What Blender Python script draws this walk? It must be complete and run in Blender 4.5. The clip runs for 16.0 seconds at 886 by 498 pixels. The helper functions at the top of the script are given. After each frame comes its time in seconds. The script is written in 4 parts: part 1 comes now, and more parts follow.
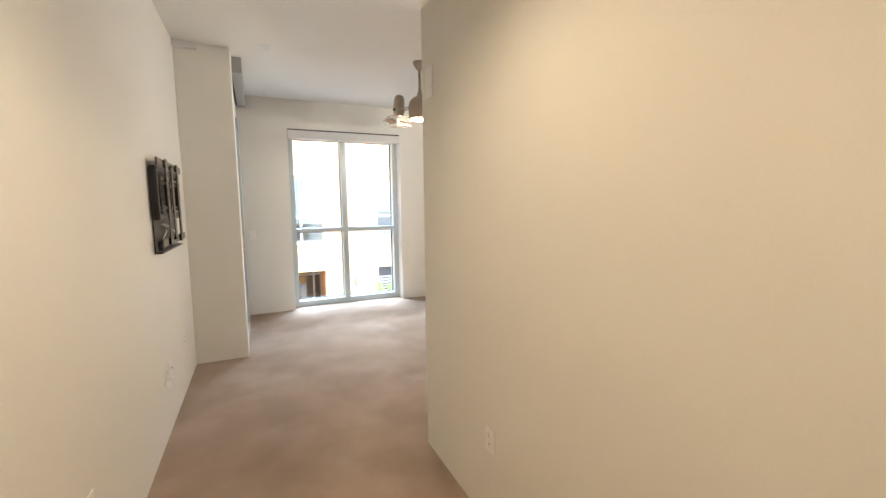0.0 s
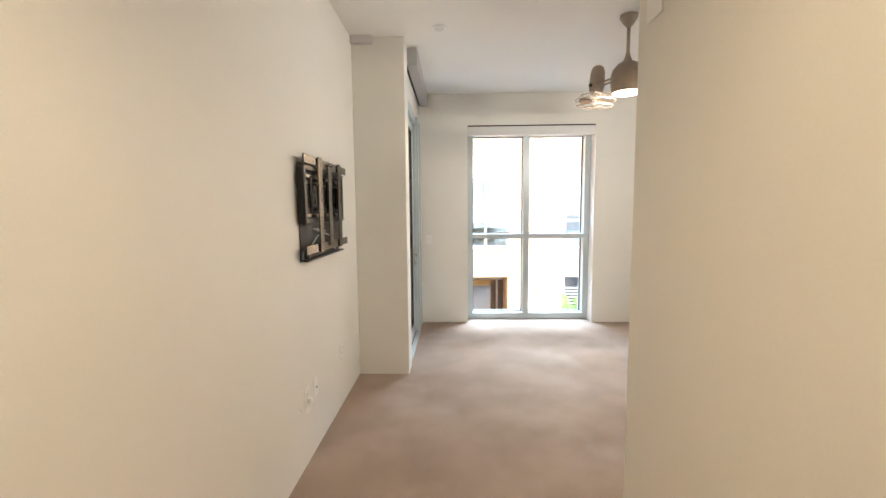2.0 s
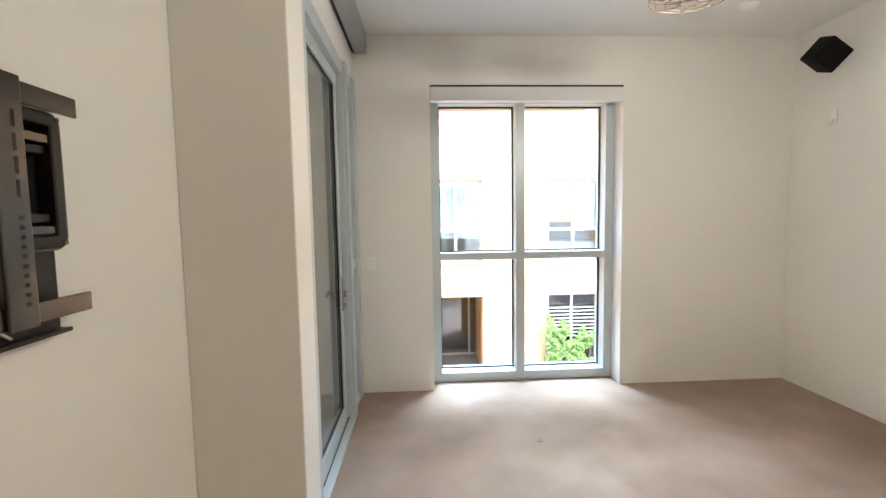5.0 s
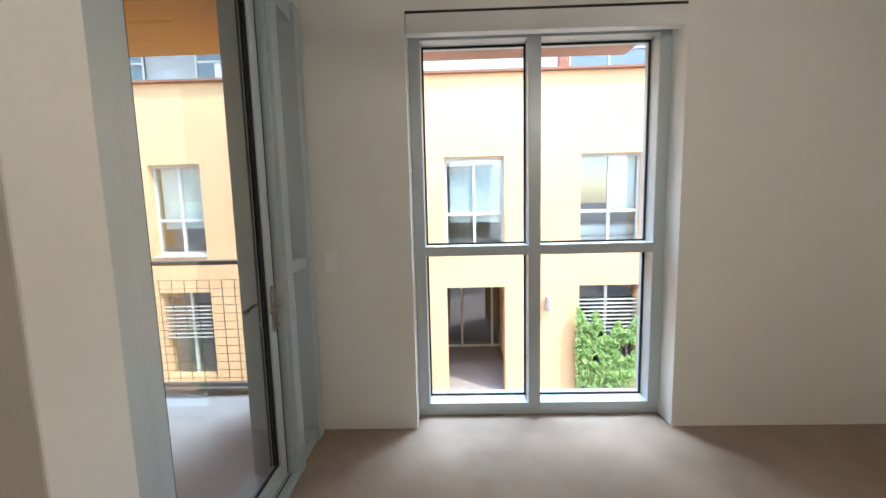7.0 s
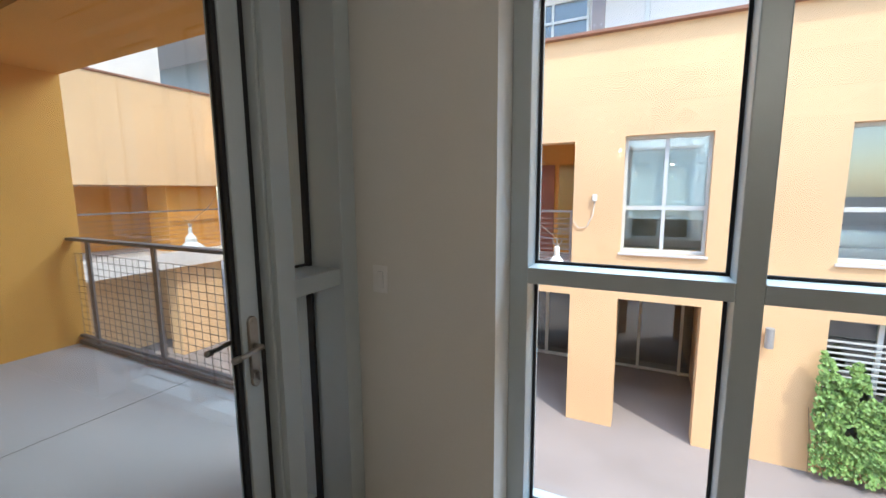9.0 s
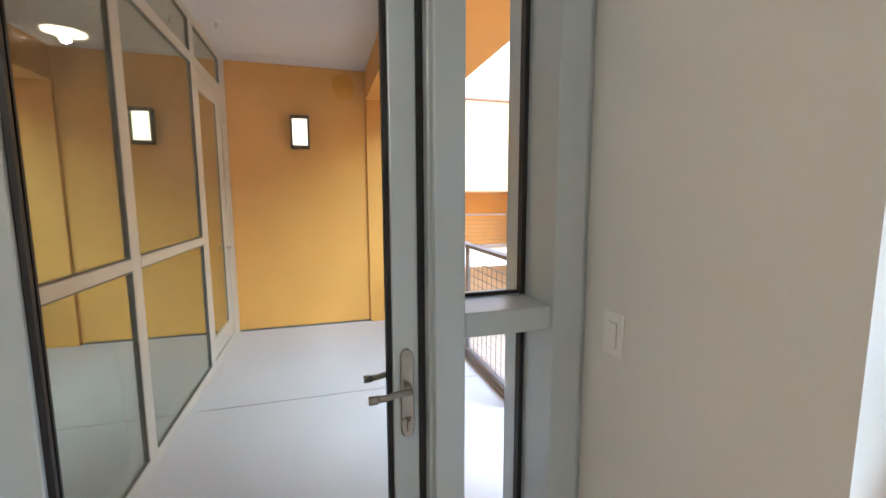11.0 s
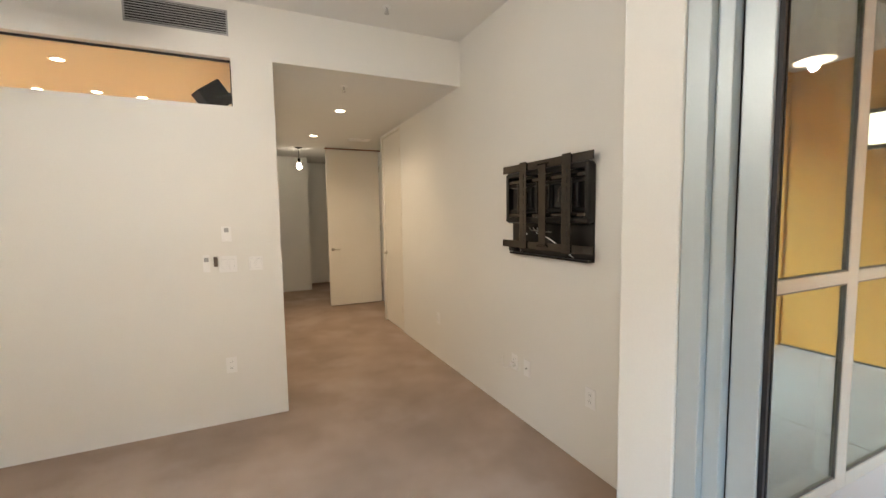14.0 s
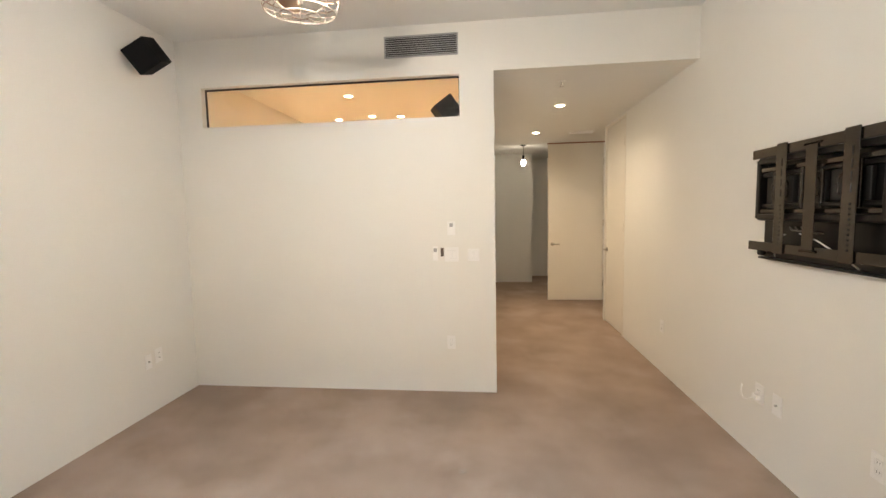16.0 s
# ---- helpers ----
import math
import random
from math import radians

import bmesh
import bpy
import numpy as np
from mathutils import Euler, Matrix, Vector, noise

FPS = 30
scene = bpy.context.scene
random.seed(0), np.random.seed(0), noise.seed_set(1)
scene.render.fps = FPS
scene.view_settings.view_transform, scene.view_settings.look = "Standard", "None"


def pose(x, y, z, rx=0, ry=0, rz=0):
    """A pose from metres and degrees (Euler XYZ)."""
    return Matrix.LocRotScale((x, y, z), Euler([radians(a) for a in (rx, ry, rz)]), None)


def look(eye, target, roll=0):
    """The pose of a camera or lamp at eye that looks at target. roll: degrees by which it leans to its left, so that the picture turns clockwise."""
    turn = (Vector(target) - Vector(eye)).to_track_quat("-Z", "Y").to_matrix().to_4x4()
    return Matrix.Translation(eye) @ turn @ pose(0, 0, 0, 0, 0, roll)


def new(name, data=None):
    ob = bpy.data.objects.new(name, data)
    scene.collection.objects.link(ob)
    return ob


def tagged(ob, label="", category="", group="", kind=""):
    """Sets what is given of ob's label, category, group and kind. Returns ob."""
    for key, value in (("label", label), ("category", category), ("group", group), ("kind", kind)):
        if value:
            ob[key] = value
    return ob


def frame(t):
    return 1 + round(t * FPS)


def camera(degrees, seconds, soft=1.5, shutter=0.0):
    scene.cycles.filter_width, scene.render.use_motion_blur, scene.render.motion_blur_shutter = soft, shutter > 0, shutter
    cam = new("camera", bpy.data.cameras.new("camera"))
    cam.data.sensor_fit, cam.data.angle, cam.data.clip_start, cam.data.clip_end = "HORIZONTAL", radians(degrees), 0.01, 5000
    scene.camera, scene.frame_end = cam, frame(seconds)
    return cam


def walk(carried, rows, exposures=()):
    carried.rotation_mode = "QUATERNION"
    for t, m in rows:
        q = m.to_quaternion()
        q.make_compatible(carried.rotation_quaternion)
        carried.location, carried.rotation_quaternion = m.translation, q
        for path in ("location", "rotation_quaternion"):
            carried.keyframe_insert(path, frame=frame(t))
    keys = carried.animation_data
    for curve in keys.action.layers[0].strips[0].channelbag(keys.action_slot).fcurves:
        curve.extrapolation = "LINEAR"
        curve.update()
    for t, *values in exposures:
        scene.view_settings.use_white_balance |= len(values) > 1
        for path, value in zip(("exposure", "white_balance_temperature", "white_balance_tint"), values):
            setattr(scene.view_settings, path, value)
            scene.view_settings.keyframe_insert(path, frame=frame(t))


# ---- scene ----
cam = camera(94.2, 16.0)
PATH = [
    (0, (0.605, 0.25, 1.508), (1.422, 2.063, 1.295), -0.7),
    (0.5, (0.776, 0.376, 1.509), (1.262, 2.304, 1.298), -0.5),
    (1, (0.848, 0.52, 1.518), (1.07, 2.497, 1.312), -0.3),
    (1.5, (0.854, 0.76, 1.508), (0.882, 2.751, 1.319), -0.2),
    (2, (0.887, 1.065, 1.504), (0.83, 3.056, 1.319), -0.5),
    (2.5, (0.937, 1.413, 1.514), (0.825, 3.402, 1.343), -0.4),
    (3, (0.901, 1.794, 1.499), (0.844, 3.785, 1.323), -1.1),
    (3.5, (0.865, 2.14, 1.508), (0.85, 4.133, 1.337), -1.4),
    (4, (0.897, 2.499, 1.515), (0.933, 4.493, 1.364), -1.0),
    (4.5, (0.92, 2.784, 1.507), (1.02, 4.776, 1.364), -0.9),
    (6.8, (1.303, 3.873, 1.478), (1.284, 5.86, 1.256), -1.3),
    (7, (1.324, 3.972, 1.489), (1.271, 5.957, 1.257), -1.4),
    (7.5, (1.44, 4.246, 1.48), (1.275, 6.225, 1.236), -1.4),
    (8, (1.536, 4.511, 1.49), (1.203, 6.466, 1.231), -1.2),
    (8.2, (1.551, 4.642, 1.485), (1.132, 6.58, 1.221), -1.1),
    (10.3, (1.534, 5.614, 1.482), (-0.128, 6.696, 1.216), -0.2),
    (10.5, (1.498, 5.67, 1.47), (-0.249, 6.609, 1.21), -0.4),
    (11, (1.427, 5.803, 1.473), (-0.479, 6.36, 1.236), -0.2),
    (11.5, (1.344, 5.916, 1.456), (-0.643, 6.023, 1.252), -0.3),
    (12, (1.378, 5.901, 1.464), (-0.584, 5.558, 1.282), -0.2),
    (12.5, (1.484, 5.882, 1.466), (-0.34, 5.08, 1.291), -0.3),
    (12.9, (1.604, 5.894, 1.475), (-0.028, 4.745, 1.345), -1.0),
    (13, (1.624, 5.888, 1.476), (0.051, 4.664, 1.309), -0.6),
    (13.3, (1.67, 5.916, 1.466), (0.308, 4.459, 1.313), -0.8),
    (13.5, (1.725, 5.876, 1.485), (0.495, 4.307, 1.322), -0.8),
    (14, (1.719, 5.876, 1.49), (0.882, 4.067, 1.329), -0.9),
    (14.5, (1.687, 5.899, 1.499), (1.233, 3.958, 1.34), -0.9),
    (15, (1.668, 5.94, 1.501), (1.538, 3.95, 1.341), -0.8),
    (15.5, (1.637, 5.981, 1.499), (1.734, 3.99, 1.338), -0.9),
    (16, (1.594, 5.933, 1.508), (1.807, 3.952, 1.336), -1.2),
]
walk(cam, [(t, look(e, a, r)) for t, e, a, r in PATH],
     exposures=[(0, 3.68), (2.5, 3.78), (3.5, 3.7), (4.5, 3.58), (7, 2.68), (8, 1.97), (8.2, 1.85), (10.3, 2.6), (11, 3.05), (11.5, 3.45), (12.5, 3.4), (13.5, 3.4), (14.5, 3.6), (16, 3.75)])

# ---- daylight ----
SUN_TO = Vector((0.45, -0.35, 0.85)).normalized()
world = bpy.data.worlds.new("sky")
scene.world = world
world.use_nodes = True
wn = world.node_tree.nodes
sky = wn.new("ShaderNodeTexSky")
sky.sky_type = 'NISHITA'
sky.sun_disc = False
sky.sun_elevation = math.asin(SUN_TO.z)
sky.sun_rotation = math.atan2(SUN_TO.x, SUN_TO.y)
wn["Background"].inputs["Strength"].default_value = 0.15
world.node_tree.links.new(sky.outputs["Color"], wn["Background"].inputs["Color"])
sun = new("sun", bpy.data.lights.new("sun", 'SUN'))
sun.data.energy, sun.data.angle, sun.data.color = 0.92, radians(0.6), (1.0, 0.95, 0.86)
sun.matrix_world = look(SUN_TO * 30, (0, 0, 0))

WARM = (1.0, 0.77, 0.52)


def spot_lamp(x, y, z, watts, color=WARM, size=0.05, angle=150):
    ob = new("downlight_lamp", bpy.data.lights.new("downlight_lamp", 'SPOT'))
    ob.data.energy, ob.data.color, ob.data.shadow_soft_size = watts, color, size
    ob.data.spot_size, ob.data.spot_blend = radians(angle), 0.9
    ob.matrix_world = pose(x, y, z)
    return ob


def bulb_lamp(x, y, z, watts, color=WARM, size=0.05):
    ob = new("bulb_lamp", bpy.data.lights.new("bulb_lamp", 'POINT'))
    ob.data.energy, ob.data.color, ob.data.shadow_soft_size = watts, color, size
    ob.location = (x, y, z)
    return ob


# added area lamp, out of view, stands in for sky light at the tall window
sky_fill = new("window_sky_fill", bpy.data.lights.new("window_sky_fill", 'AREA'))
sky_fill.data.shape, sky_fill.data.size, sky_fill.data.size_y = 'RECTANGLE', 3.4, 2.0
sky_fill.data.energy, sky_fill.data.color = 165, (0.60, 0.80, 1.0)
sky_fill.matrix_world = look((2.1, 9.2, 4.5), (2.0, 5.2, 0.3))

# corridor, living room and next room
for lx, ly in ((0.81, 1.36), (0.89, -0.12)):
    spot_lamp(lx, ly, 2.605, 5.6)
bulb_lamp(2.25, 4.45, 2.38, 5.0, (1.0, 0.93, 0.84), 0.025)
bulb_lamp(0.92, -1.76, 2.27, 0.16, (1.0, 0.82, 0.6), 0.05)
for lx, ly in ((3.13, 1.29), (3.64, 0.2), (3.13, 0.31), (2.75, 0.23)):
    spot_lamp(lx, ly, 2.83, 13, (1.0, 0.6, 0.29))

# ---- materials ----


def mat(name, color, rough=0.6, metal=0.0, vary=0.06, scale=3.0, bump=0.0, grain=180.0, fine=0.03, spec=0.5, tint=None):
    """A painted or natural surface: two scales of variation, fine relief."""
    m = bpy.data.materials.new(name)
    m.use_nodes = True
    n, l = m.node_tree.nodes, m.node_tree.links
    b = n["Principled BSDF"]
    b.inputs["Roughness"].default_value = rough
    b.inputs["Metallic"].default_value = metal
    b.inputs["Specular IOR Level"].default_value = spec
    co = n.new("ShaderNodeTexCoord")
    big = n.new("ShaderNodeTexNoise")
    big.inputs["Scale"].default_value, big.inputs["Detail"].default_value = scale, 5
    small = n.new("ShaderNodeTexNoise")
    small.inputs["Scale"].default_value, small.inputs["Detail"].default_value = grain, 3
    ramp = n.new("ShaderNodeMapRange")
    ramp.inputs["From Min"].default_value, ramp.inputs["From Max"].default_value = 0.3, 0.7
    ramp.inputs["To Min"].default_value, ramp.inputs["To Max"].default_value = 1 - vary, 1 + vary
    ramp2 = n.new("ShaderNodeMapRange")
    ramp2.inputs["From Min"].default_value, ramp2.inputs["From Max"].default_value = 0.3, 0.7
    ramp2.inputs["To Min"].default_value, ramp2.inputs["To Max"].default_value = 1 - fine, 1 + fine
    mul = n.new("ShaderNodeMath")
    mul.operation = 'MULTIPLY'
    mix = n.new("ShaderNodeVectorMath")
    mix.operation = 'SCALE'
    mix.inputs[0].default_value = color
    l.new(co.outputs["Object"], big.inputs["Vector"])
    l.new(co.outputs["Object"], small.inputs["Vector"])
    l.new(big.outputs["Fac"], ramp.inputs["Value"])
    l.new(small.outputs["Fac"], ramp2.inputs["Value"])
    l.new(ramp.outputs["Result"], mul.inputs[0])
    l.new(ramp2.outputs["Result"], mul.inputs[1])
    l.new(mul.outputs[0], mix.inputs["Scale"])
    l.new(mix.outputs["Vector"], b.inputs["Base Color"])
    if tint:
        warm = n.new("ShaderNodeMix")
        warm.data_type = 'RGBA'
        patch = n.new("ShaderNodeTexNoise")
        patch.inputs["Scale"].default_value, patch.inputs["Detail"].default_value = scale * 0.6, 6
        shift = n.new("ShaderNodeMapRange")
        shift.inputs["From Min"].default_value, shift.inputs["From Max"].default_value = 0.52, 0.68
        l.new(co.outputs["Object"], patch.inputs["Vector"])
        l.new(patch.outputs["Fac"], shift.inputs["Value"])
        l.new(shift.outputs["Result"], warm.inputs["Factor"])
        l.new(mix.outputs["Vector"], warm.inputs["A"])
        warm.inputs["B"].default_value = (*tint, 1)
        l.new(warm.outputs["Result"], b.inputs["Base Color"])
    if bump:
        bp = n.new("ShaderNodeBump")
        bp.inputs["Strength"].default_value, bp.inputs["Distance"].default_value = bump, 0.004
        l.new(small.outputs["Fac"], bp.inputs["Height"])
        l.new(bp.outputs["Normal"], b.inputs["Normal"])
    return m


def glow(name, color, strength):
    m = bpy.data.materials.new(name)
    m.use_nodes = True
    b = m.node_tree.nodes["Principled BSDF"]
    b.inputs["Base Color"].default_value = (*color, 1)
    b.inputs["Emission Color"].default_value = (*color, 1)
    b.inputs["Emission Strength"].default_value = strength
    return m


def glass(name, color=(1, 1, 1), gloss=0.0, sheen=(1, 1, 1)):
    m = bpy.data.materials.new(name)
    m.use_nodes = True
    n, l = m.node_tree.nodes, m.node_tree.links
    out = n["Material Output"]
    n.remove(n["Principled BSDF"])
    clear = n.new("ShaderNodeBsdfTransparent")
    clear.inputs["Color"].default_value = (*color, 1)
    shine = n.new("ShaderNodeBsdfGlossy")
    shine.inputs["Roughness"].default_value = 0.005
    shine.inputs["Color"].default_value = (*sheen, 1)
    edge = n.new("ShaderNodeLayerWeight")
    edge.inputs["Blend"].default_value = 0.5
    power = n.new("ShaderNodeMath")
    power.operation = 'POWER'
    power.inputs[1].default_value = 5.0
    add = n.new("ShaderNodeMath")
    add.operation = 'MULTIPLY_ADD'
    add.inputs[1].default_value = 0.8
    add.inputs[2].default_value = 0.03 + gloss
    add.use_clamp = True
    mix = n.new("ShaderNodeMixShader")
    l.new(edge.outputs["Facing"], power.inputs[0])
    l.new(power.outputs[0], add.inputs[0])
    l.new(add.outputs[0], mix.inputs["Fac"])
    l.new(clear.outputs[0], mix.inputs[1])
    l.new(shine.outputs[0], mix.inputs[2])
    l.new(mix.outputs[0], out.inputs["Surface"])
    return m


WALL = mat("wall_paint", (0.80, 0.785, 0.74), 0.55, vary=0.015, scale=1.2, bump=0.08, grain=140, fine=0.01)
CEIL = mat("ceiling_paint", (0.80, 0.79, 0.76), 0.75, vary=0.015, scale=1.0, bump=0.05, grain=120, fine=0.01)
DOORW = mat("door_paint", (0.80, 0.76, 0.68), 0.4, vary=0.015, scale=2.0, fine=0.01)
CARPET = mat("carpet", (0.36, 0.272, 0.216), 0.95, vary=0.15, scale=2.3, bump=0.9, grain=420, fine=0.25, spec=0.1, tint=(0.43, 0.335, 0.275))
ALU = mat("grey_aluminium", (0.50, 0.56, 0.58), 0.42, 0.25, vary=0.03, scale=4, fine=0.015)
GASKET = mat("black_gasket", (0.015, 0.015, 0.017), 0.6)
CREAMALU = mat("cream_aluminium", (0.62, 0.58, 0.51), 0.45, 0.15, vary=0.03, scale=4, fine=0.015)
BRONZEAL = mat("dark_grey_bead", (0.13, 0.125, 0.11), 0.5, 0.2, vary=0.04, scale=6)
STEEL = mat("brushed_steel", (0.50, 0.49, 0.47), 0.28, 0.95, vary=0.05, scale=20)
HANDLEM = mat("worn_satin_steel", (0.40, 0.375, 0.34), 0.33, 0.95, vary=0.08, scale=25)
NICKEL = mat("satin_nickel", (0.55, 0.50, 0.43), 0.3, 0.95, vary=0.05, scale=20)
BLACK = mat("black_steel", (0.006, 0.0052, 0.0048), 0.3, 0.0, spec=0.35, vary=0.12, scale=9, fine=0.06)
BLACKM = mat("gloss_black_enamel", (0.085, 0.077, 0.07), 0.17, 0.9, spec=0.5, vary=0.1, scale=9, fine=0.05)
BLACKP = mat("matt_black_plate", (0.016, 0.015, 0.014), 0.5, 0.0, spec=0.4, vary=0.1, scale=9, fine=0.05)
BLACKB = mat("black_speaker_case", (0.005, 0.0045, 0.0045), 0.75, spec=0.15, vary=0.1, scale=12, bump=0.1)
PLASTIC = mat("white_plastic", (0.87, 0.86, 0.84), 0.35, vary=0.01)
DARKPL = mat("dark_plastic", (0.02, 0.02, 0.02), 0.5, spec=0.3)
BRONZE = mat("antique_bronze", (0.36, 0.30, 0.24), 0.45, 0.55, vary=0.06, scale=8)
DARKBR = mat("dark_bronze", (0.10, 0.075, 0.055), 0.5, 0.4, vary=0.06, scale=8)
BLADE = mat("walnut_blade", (0.24, 0.15, 0.09), 0.5, vary=0.15, scale=14)
FABRIC = mat("shade_cassette_white", (0.74, 0.74, 0.73), 0.5, vary=0.01)
CASSETTE = mat("grey_cassette", (0.38, 0.38, 0.38), 0.45, 0.2, vary=0.03)
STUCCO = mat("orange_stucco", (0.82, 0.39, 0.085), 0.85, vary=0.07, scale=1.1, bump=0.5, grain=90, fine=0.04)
# orange stucco with the washed-out look of sunlight mixed into its colour
STUCCO_SUN = mat("sun_paled_orange_stucco", (0.79, 0.535, 0.305), 0.85, vary=0.05, scale=0.8, bump=0.4, grain=70, fine=0.03)
GREYPANEL = mat("blue_grey_panel", (0.42, 0.46, 0.50), 0.6, vary=0.06, scale=1.2, fine=0.03)
STUCCO_W = mat("white_stucco", (0.72, 0.71, 0.70), 0.85, vary=0.05, scale=0.8, bump=0.4, grain=70)
BCEIL = mat("balcony_soffit", (0.72, 0.69, 0.70), 0.8, vary=0.02, scale=1.0, bump=0.1, grain=90)
DECK = mat("balcony_concrete", (0.62, 0.57, 0.555), 0.7, vary=0.06, scale=1.4, bump=0.25, grain=130, fine=0.05)
BASE = mat("dark_base_joint", (0.12, 0.09, 0.07), 0.8)
PAVE = mat("courtyard_paving", (0.30, 0.265, 0.26), 0.85, vary=0.12, scale=0.7, bump=0.4, grain=60, fine=0.08)
AWNING = mat("stained_wood_board", (0.40, 0.20, 0.135), 0.65, vary=0.12, scale=2.5, bump=0.15, grain=60, fine=0.05)
REDWOOD = mat("brown_eave", (0.30, 0.14, 0.09), 0.7, vary=0.1, scale=3, bump=0.2, grain=40)
RAILM = mat("railing_metal", (0.22, 0.19, 0.19), 0.5, 0.4, vary=0.06, scale=8)
WIRE = mat("mesh_wire", (0.18, 0.16, 0.15), 0.5, 0.5)
FRAMEW = mat("pale_window_frame", (0.62, 0.66, 0.66), 0.5, vary=0.03)
# near-black colour stands in for the shade inside unlit rooms
ROOM_SHADE = mat("painted_room_shade", (0.10, 0.10, 0.11), 0.8, vary=0.2, scale=1.5)
BLIND = mat("white_blind", (0.82, 0.86, 0.86), 0.7, vary=0.03)
LEAF = mat("ivy_leaf", (0.22, 0.38, 0.11), 0.5, vary=0.4, scale=14, fine=0.1)
STEM = mat("ivy_stem", (0.10, 0.07, 0.04), 0.8)
ENAMEL = mat("white_enamel", (0.78, 0.78, 0.76), 0.3, vary=0.02)
BRICKRED = mat("red_brown_door", (0.30, 0.09, 0.05), 0.6, vary=0.1)
PANE = glass("clear_pane", (0.97, 0.985, 0.98))
PANE_G = glass("tinted_pane", (0.74, 0.82, 0.74), 0.37, (0.94, 0.97, 0.89))
PANE_D = glass("door_pane", (0.80, 0.82, 0.80), 0.02)
PANE_F = glass("far_pane", (0.86, 0.92, 0.92), 0.07)
LAMPON = glow("lit_lens", (1.0, 0.84, 0.58), 3.0)
BULBON = glow("lit_bulb", (1.0, 0.88, 0.70), 5.0)
SCONCEON = glow("lit_frosted_glass", (1.0, 0.88, 0.70), 0.55)

# ---- building tools ----


def box(bm, lo, hi, bevel=0.0, seg=2, m=None):
    """A box from corner lo to corner hi, with rounded edges."""
    c = [(a + b) / 2 for a, b in zip(lo, hi)]
    s = [abs(b - a) for a, b in zip(lo, hi)]
    r = bmesh.ops.create_cube(bm, size=1, matrix=Matrix.Translation(c) @ Matrix.Diagonal((*s, 1)))
    vs = r["verts"]
    if bevel:
        es = list({e for v in vs for e in v.link_edges})
        r = bmesh.ops.bevel(bm, geom=es, offset=bevel, segments=seg, profile=0.5, affect='EDGES')
        vs = list({v for f in r["faces"] for v in f.verts} | {v for v in vs if v.is_valid})
    if m is not None:
        bmesh.ops.transform(bm, matrix=m, verts=vs)
    return vs


def rod(bm, a, b, r, seg=10, r2=None):
    """A round bar from a to b."""
    a, b = Vector(a), Vector(b)
    d = b - a
    m = Matrix.Translation((a + b) / 2) @ d.to_track_quat("Z", "Y").to_matrix().to_4x4()
    return bmesh.ops.create_cone(bm, cap_ends=True, segments=seg, radius1=r, radius2=r if r2 is None else r2, depth=d.length, matrix=m)["verts"]


def lathe(bm, profile, seg=24, m=Matrix.Identity(4)):
    """A turned shape round z from pairs of radius and height."""
    rings = []
    for r, z in profile:
        rings.append([bm.verts.new(m @ Vector((r * math.cos(2 * math.pi * i / seg), r * math.sin(2 * math.pi * i / seg), z))) for i in range(seg)])
    for p, q in zip(rings, rings[1:]):
        for i in range(seg):
            bm.faces.new((p[i], p[(i + 1) % seg], q[(i + 1) % seg], q[i]))
    bm.faces.new(rings[0][::-1])
    bm.faces.new(rings[-1])


def tube(bm, pts, r, seg=6, closed=False):
    """A bent wire through points."""
    pts = [Vector(p) for p in pts]
    n = len(pts)
    rings = []
    for i, p in enumerate(pts):
        d = (pts[(i + 1) % n] - pts[i - 1]) if closed or 0 < i < n - 1 else (pts[1] - pts[0] if i == 0 else pts[-1] - pts[-2])
        q = d.to_track_quat("Z", "Y")
        rings.append([bm.verts.new(p + q @ Vector((r * math.cos(2 * math.pi * k / seg), r * math.sin(2 * math.pi * k / seg), 0))) for k in range(seg)])
    for i in range(n if closed else n - 1):
        p, q = rings[i], rings[(i + 1) % n]
        for k in range(seg):
            bm.faces.new((p[k], p[(k + 1) % seg], q[(k + 1) % seg], q[k]))
    if not closed:
        bm.faces.new(rings[0][::-1])
        bm.faces.new(rings[-1])


def finish(name, bm, material, smooth=False):
    bmesh.ops.recalc_face_normals(bm, faces=bm.faces)
    me = bpy.data.meshes.new(name)
    bm.to_mesh(me)
    bm.free()
    me.materials.append(material)
    if smooth:
        me.shade_smooth()
    return me


def solid(name, bm, material, label="", category="", kind="", group="", smooth=False):
    return tagged(new(name, finish(name, bm, material, smooth)), label, category, group, kind)


def part(name, bm, material, parent, label="", smooth=False):
    ob = new(name, finish(name, bm, material, smooth))
    ob.parent = parent
    return tagged(ob, label)


def thing(name, at, label, category, group="", kind=""):
    ob = new(name)
    ob.empty_display_size = 0.1
    ob.matrix_world = at
    bpy.context.view_layer.update()
    return tagged(ob, label, category, group, kind)


def boxes(name, material, items, label="", category="", kind="structure", bevel=0.0):
    bm = bmesh.new()
    for lo, hi in items:
        box(bm, lo, hi, bevel)
    return solid(name, bm, material, label, category, kind)


def bpart(name, material, parent, lo, hi, bevel=0.0, label="", seg=2):
    bm = bmesh.new()
    box(bm, lo, hi, bevel, seg)
    return part(name, bm, material, parent, label)


# ---- structure of the flat ----
XC, XR = 1.527, 4.215      # corridor and room side walls
YB, YW, YP = 2.566, 6.53, 4.752
H, HC, HF = 3.0, 2.62, 2.72
XP = 0.46

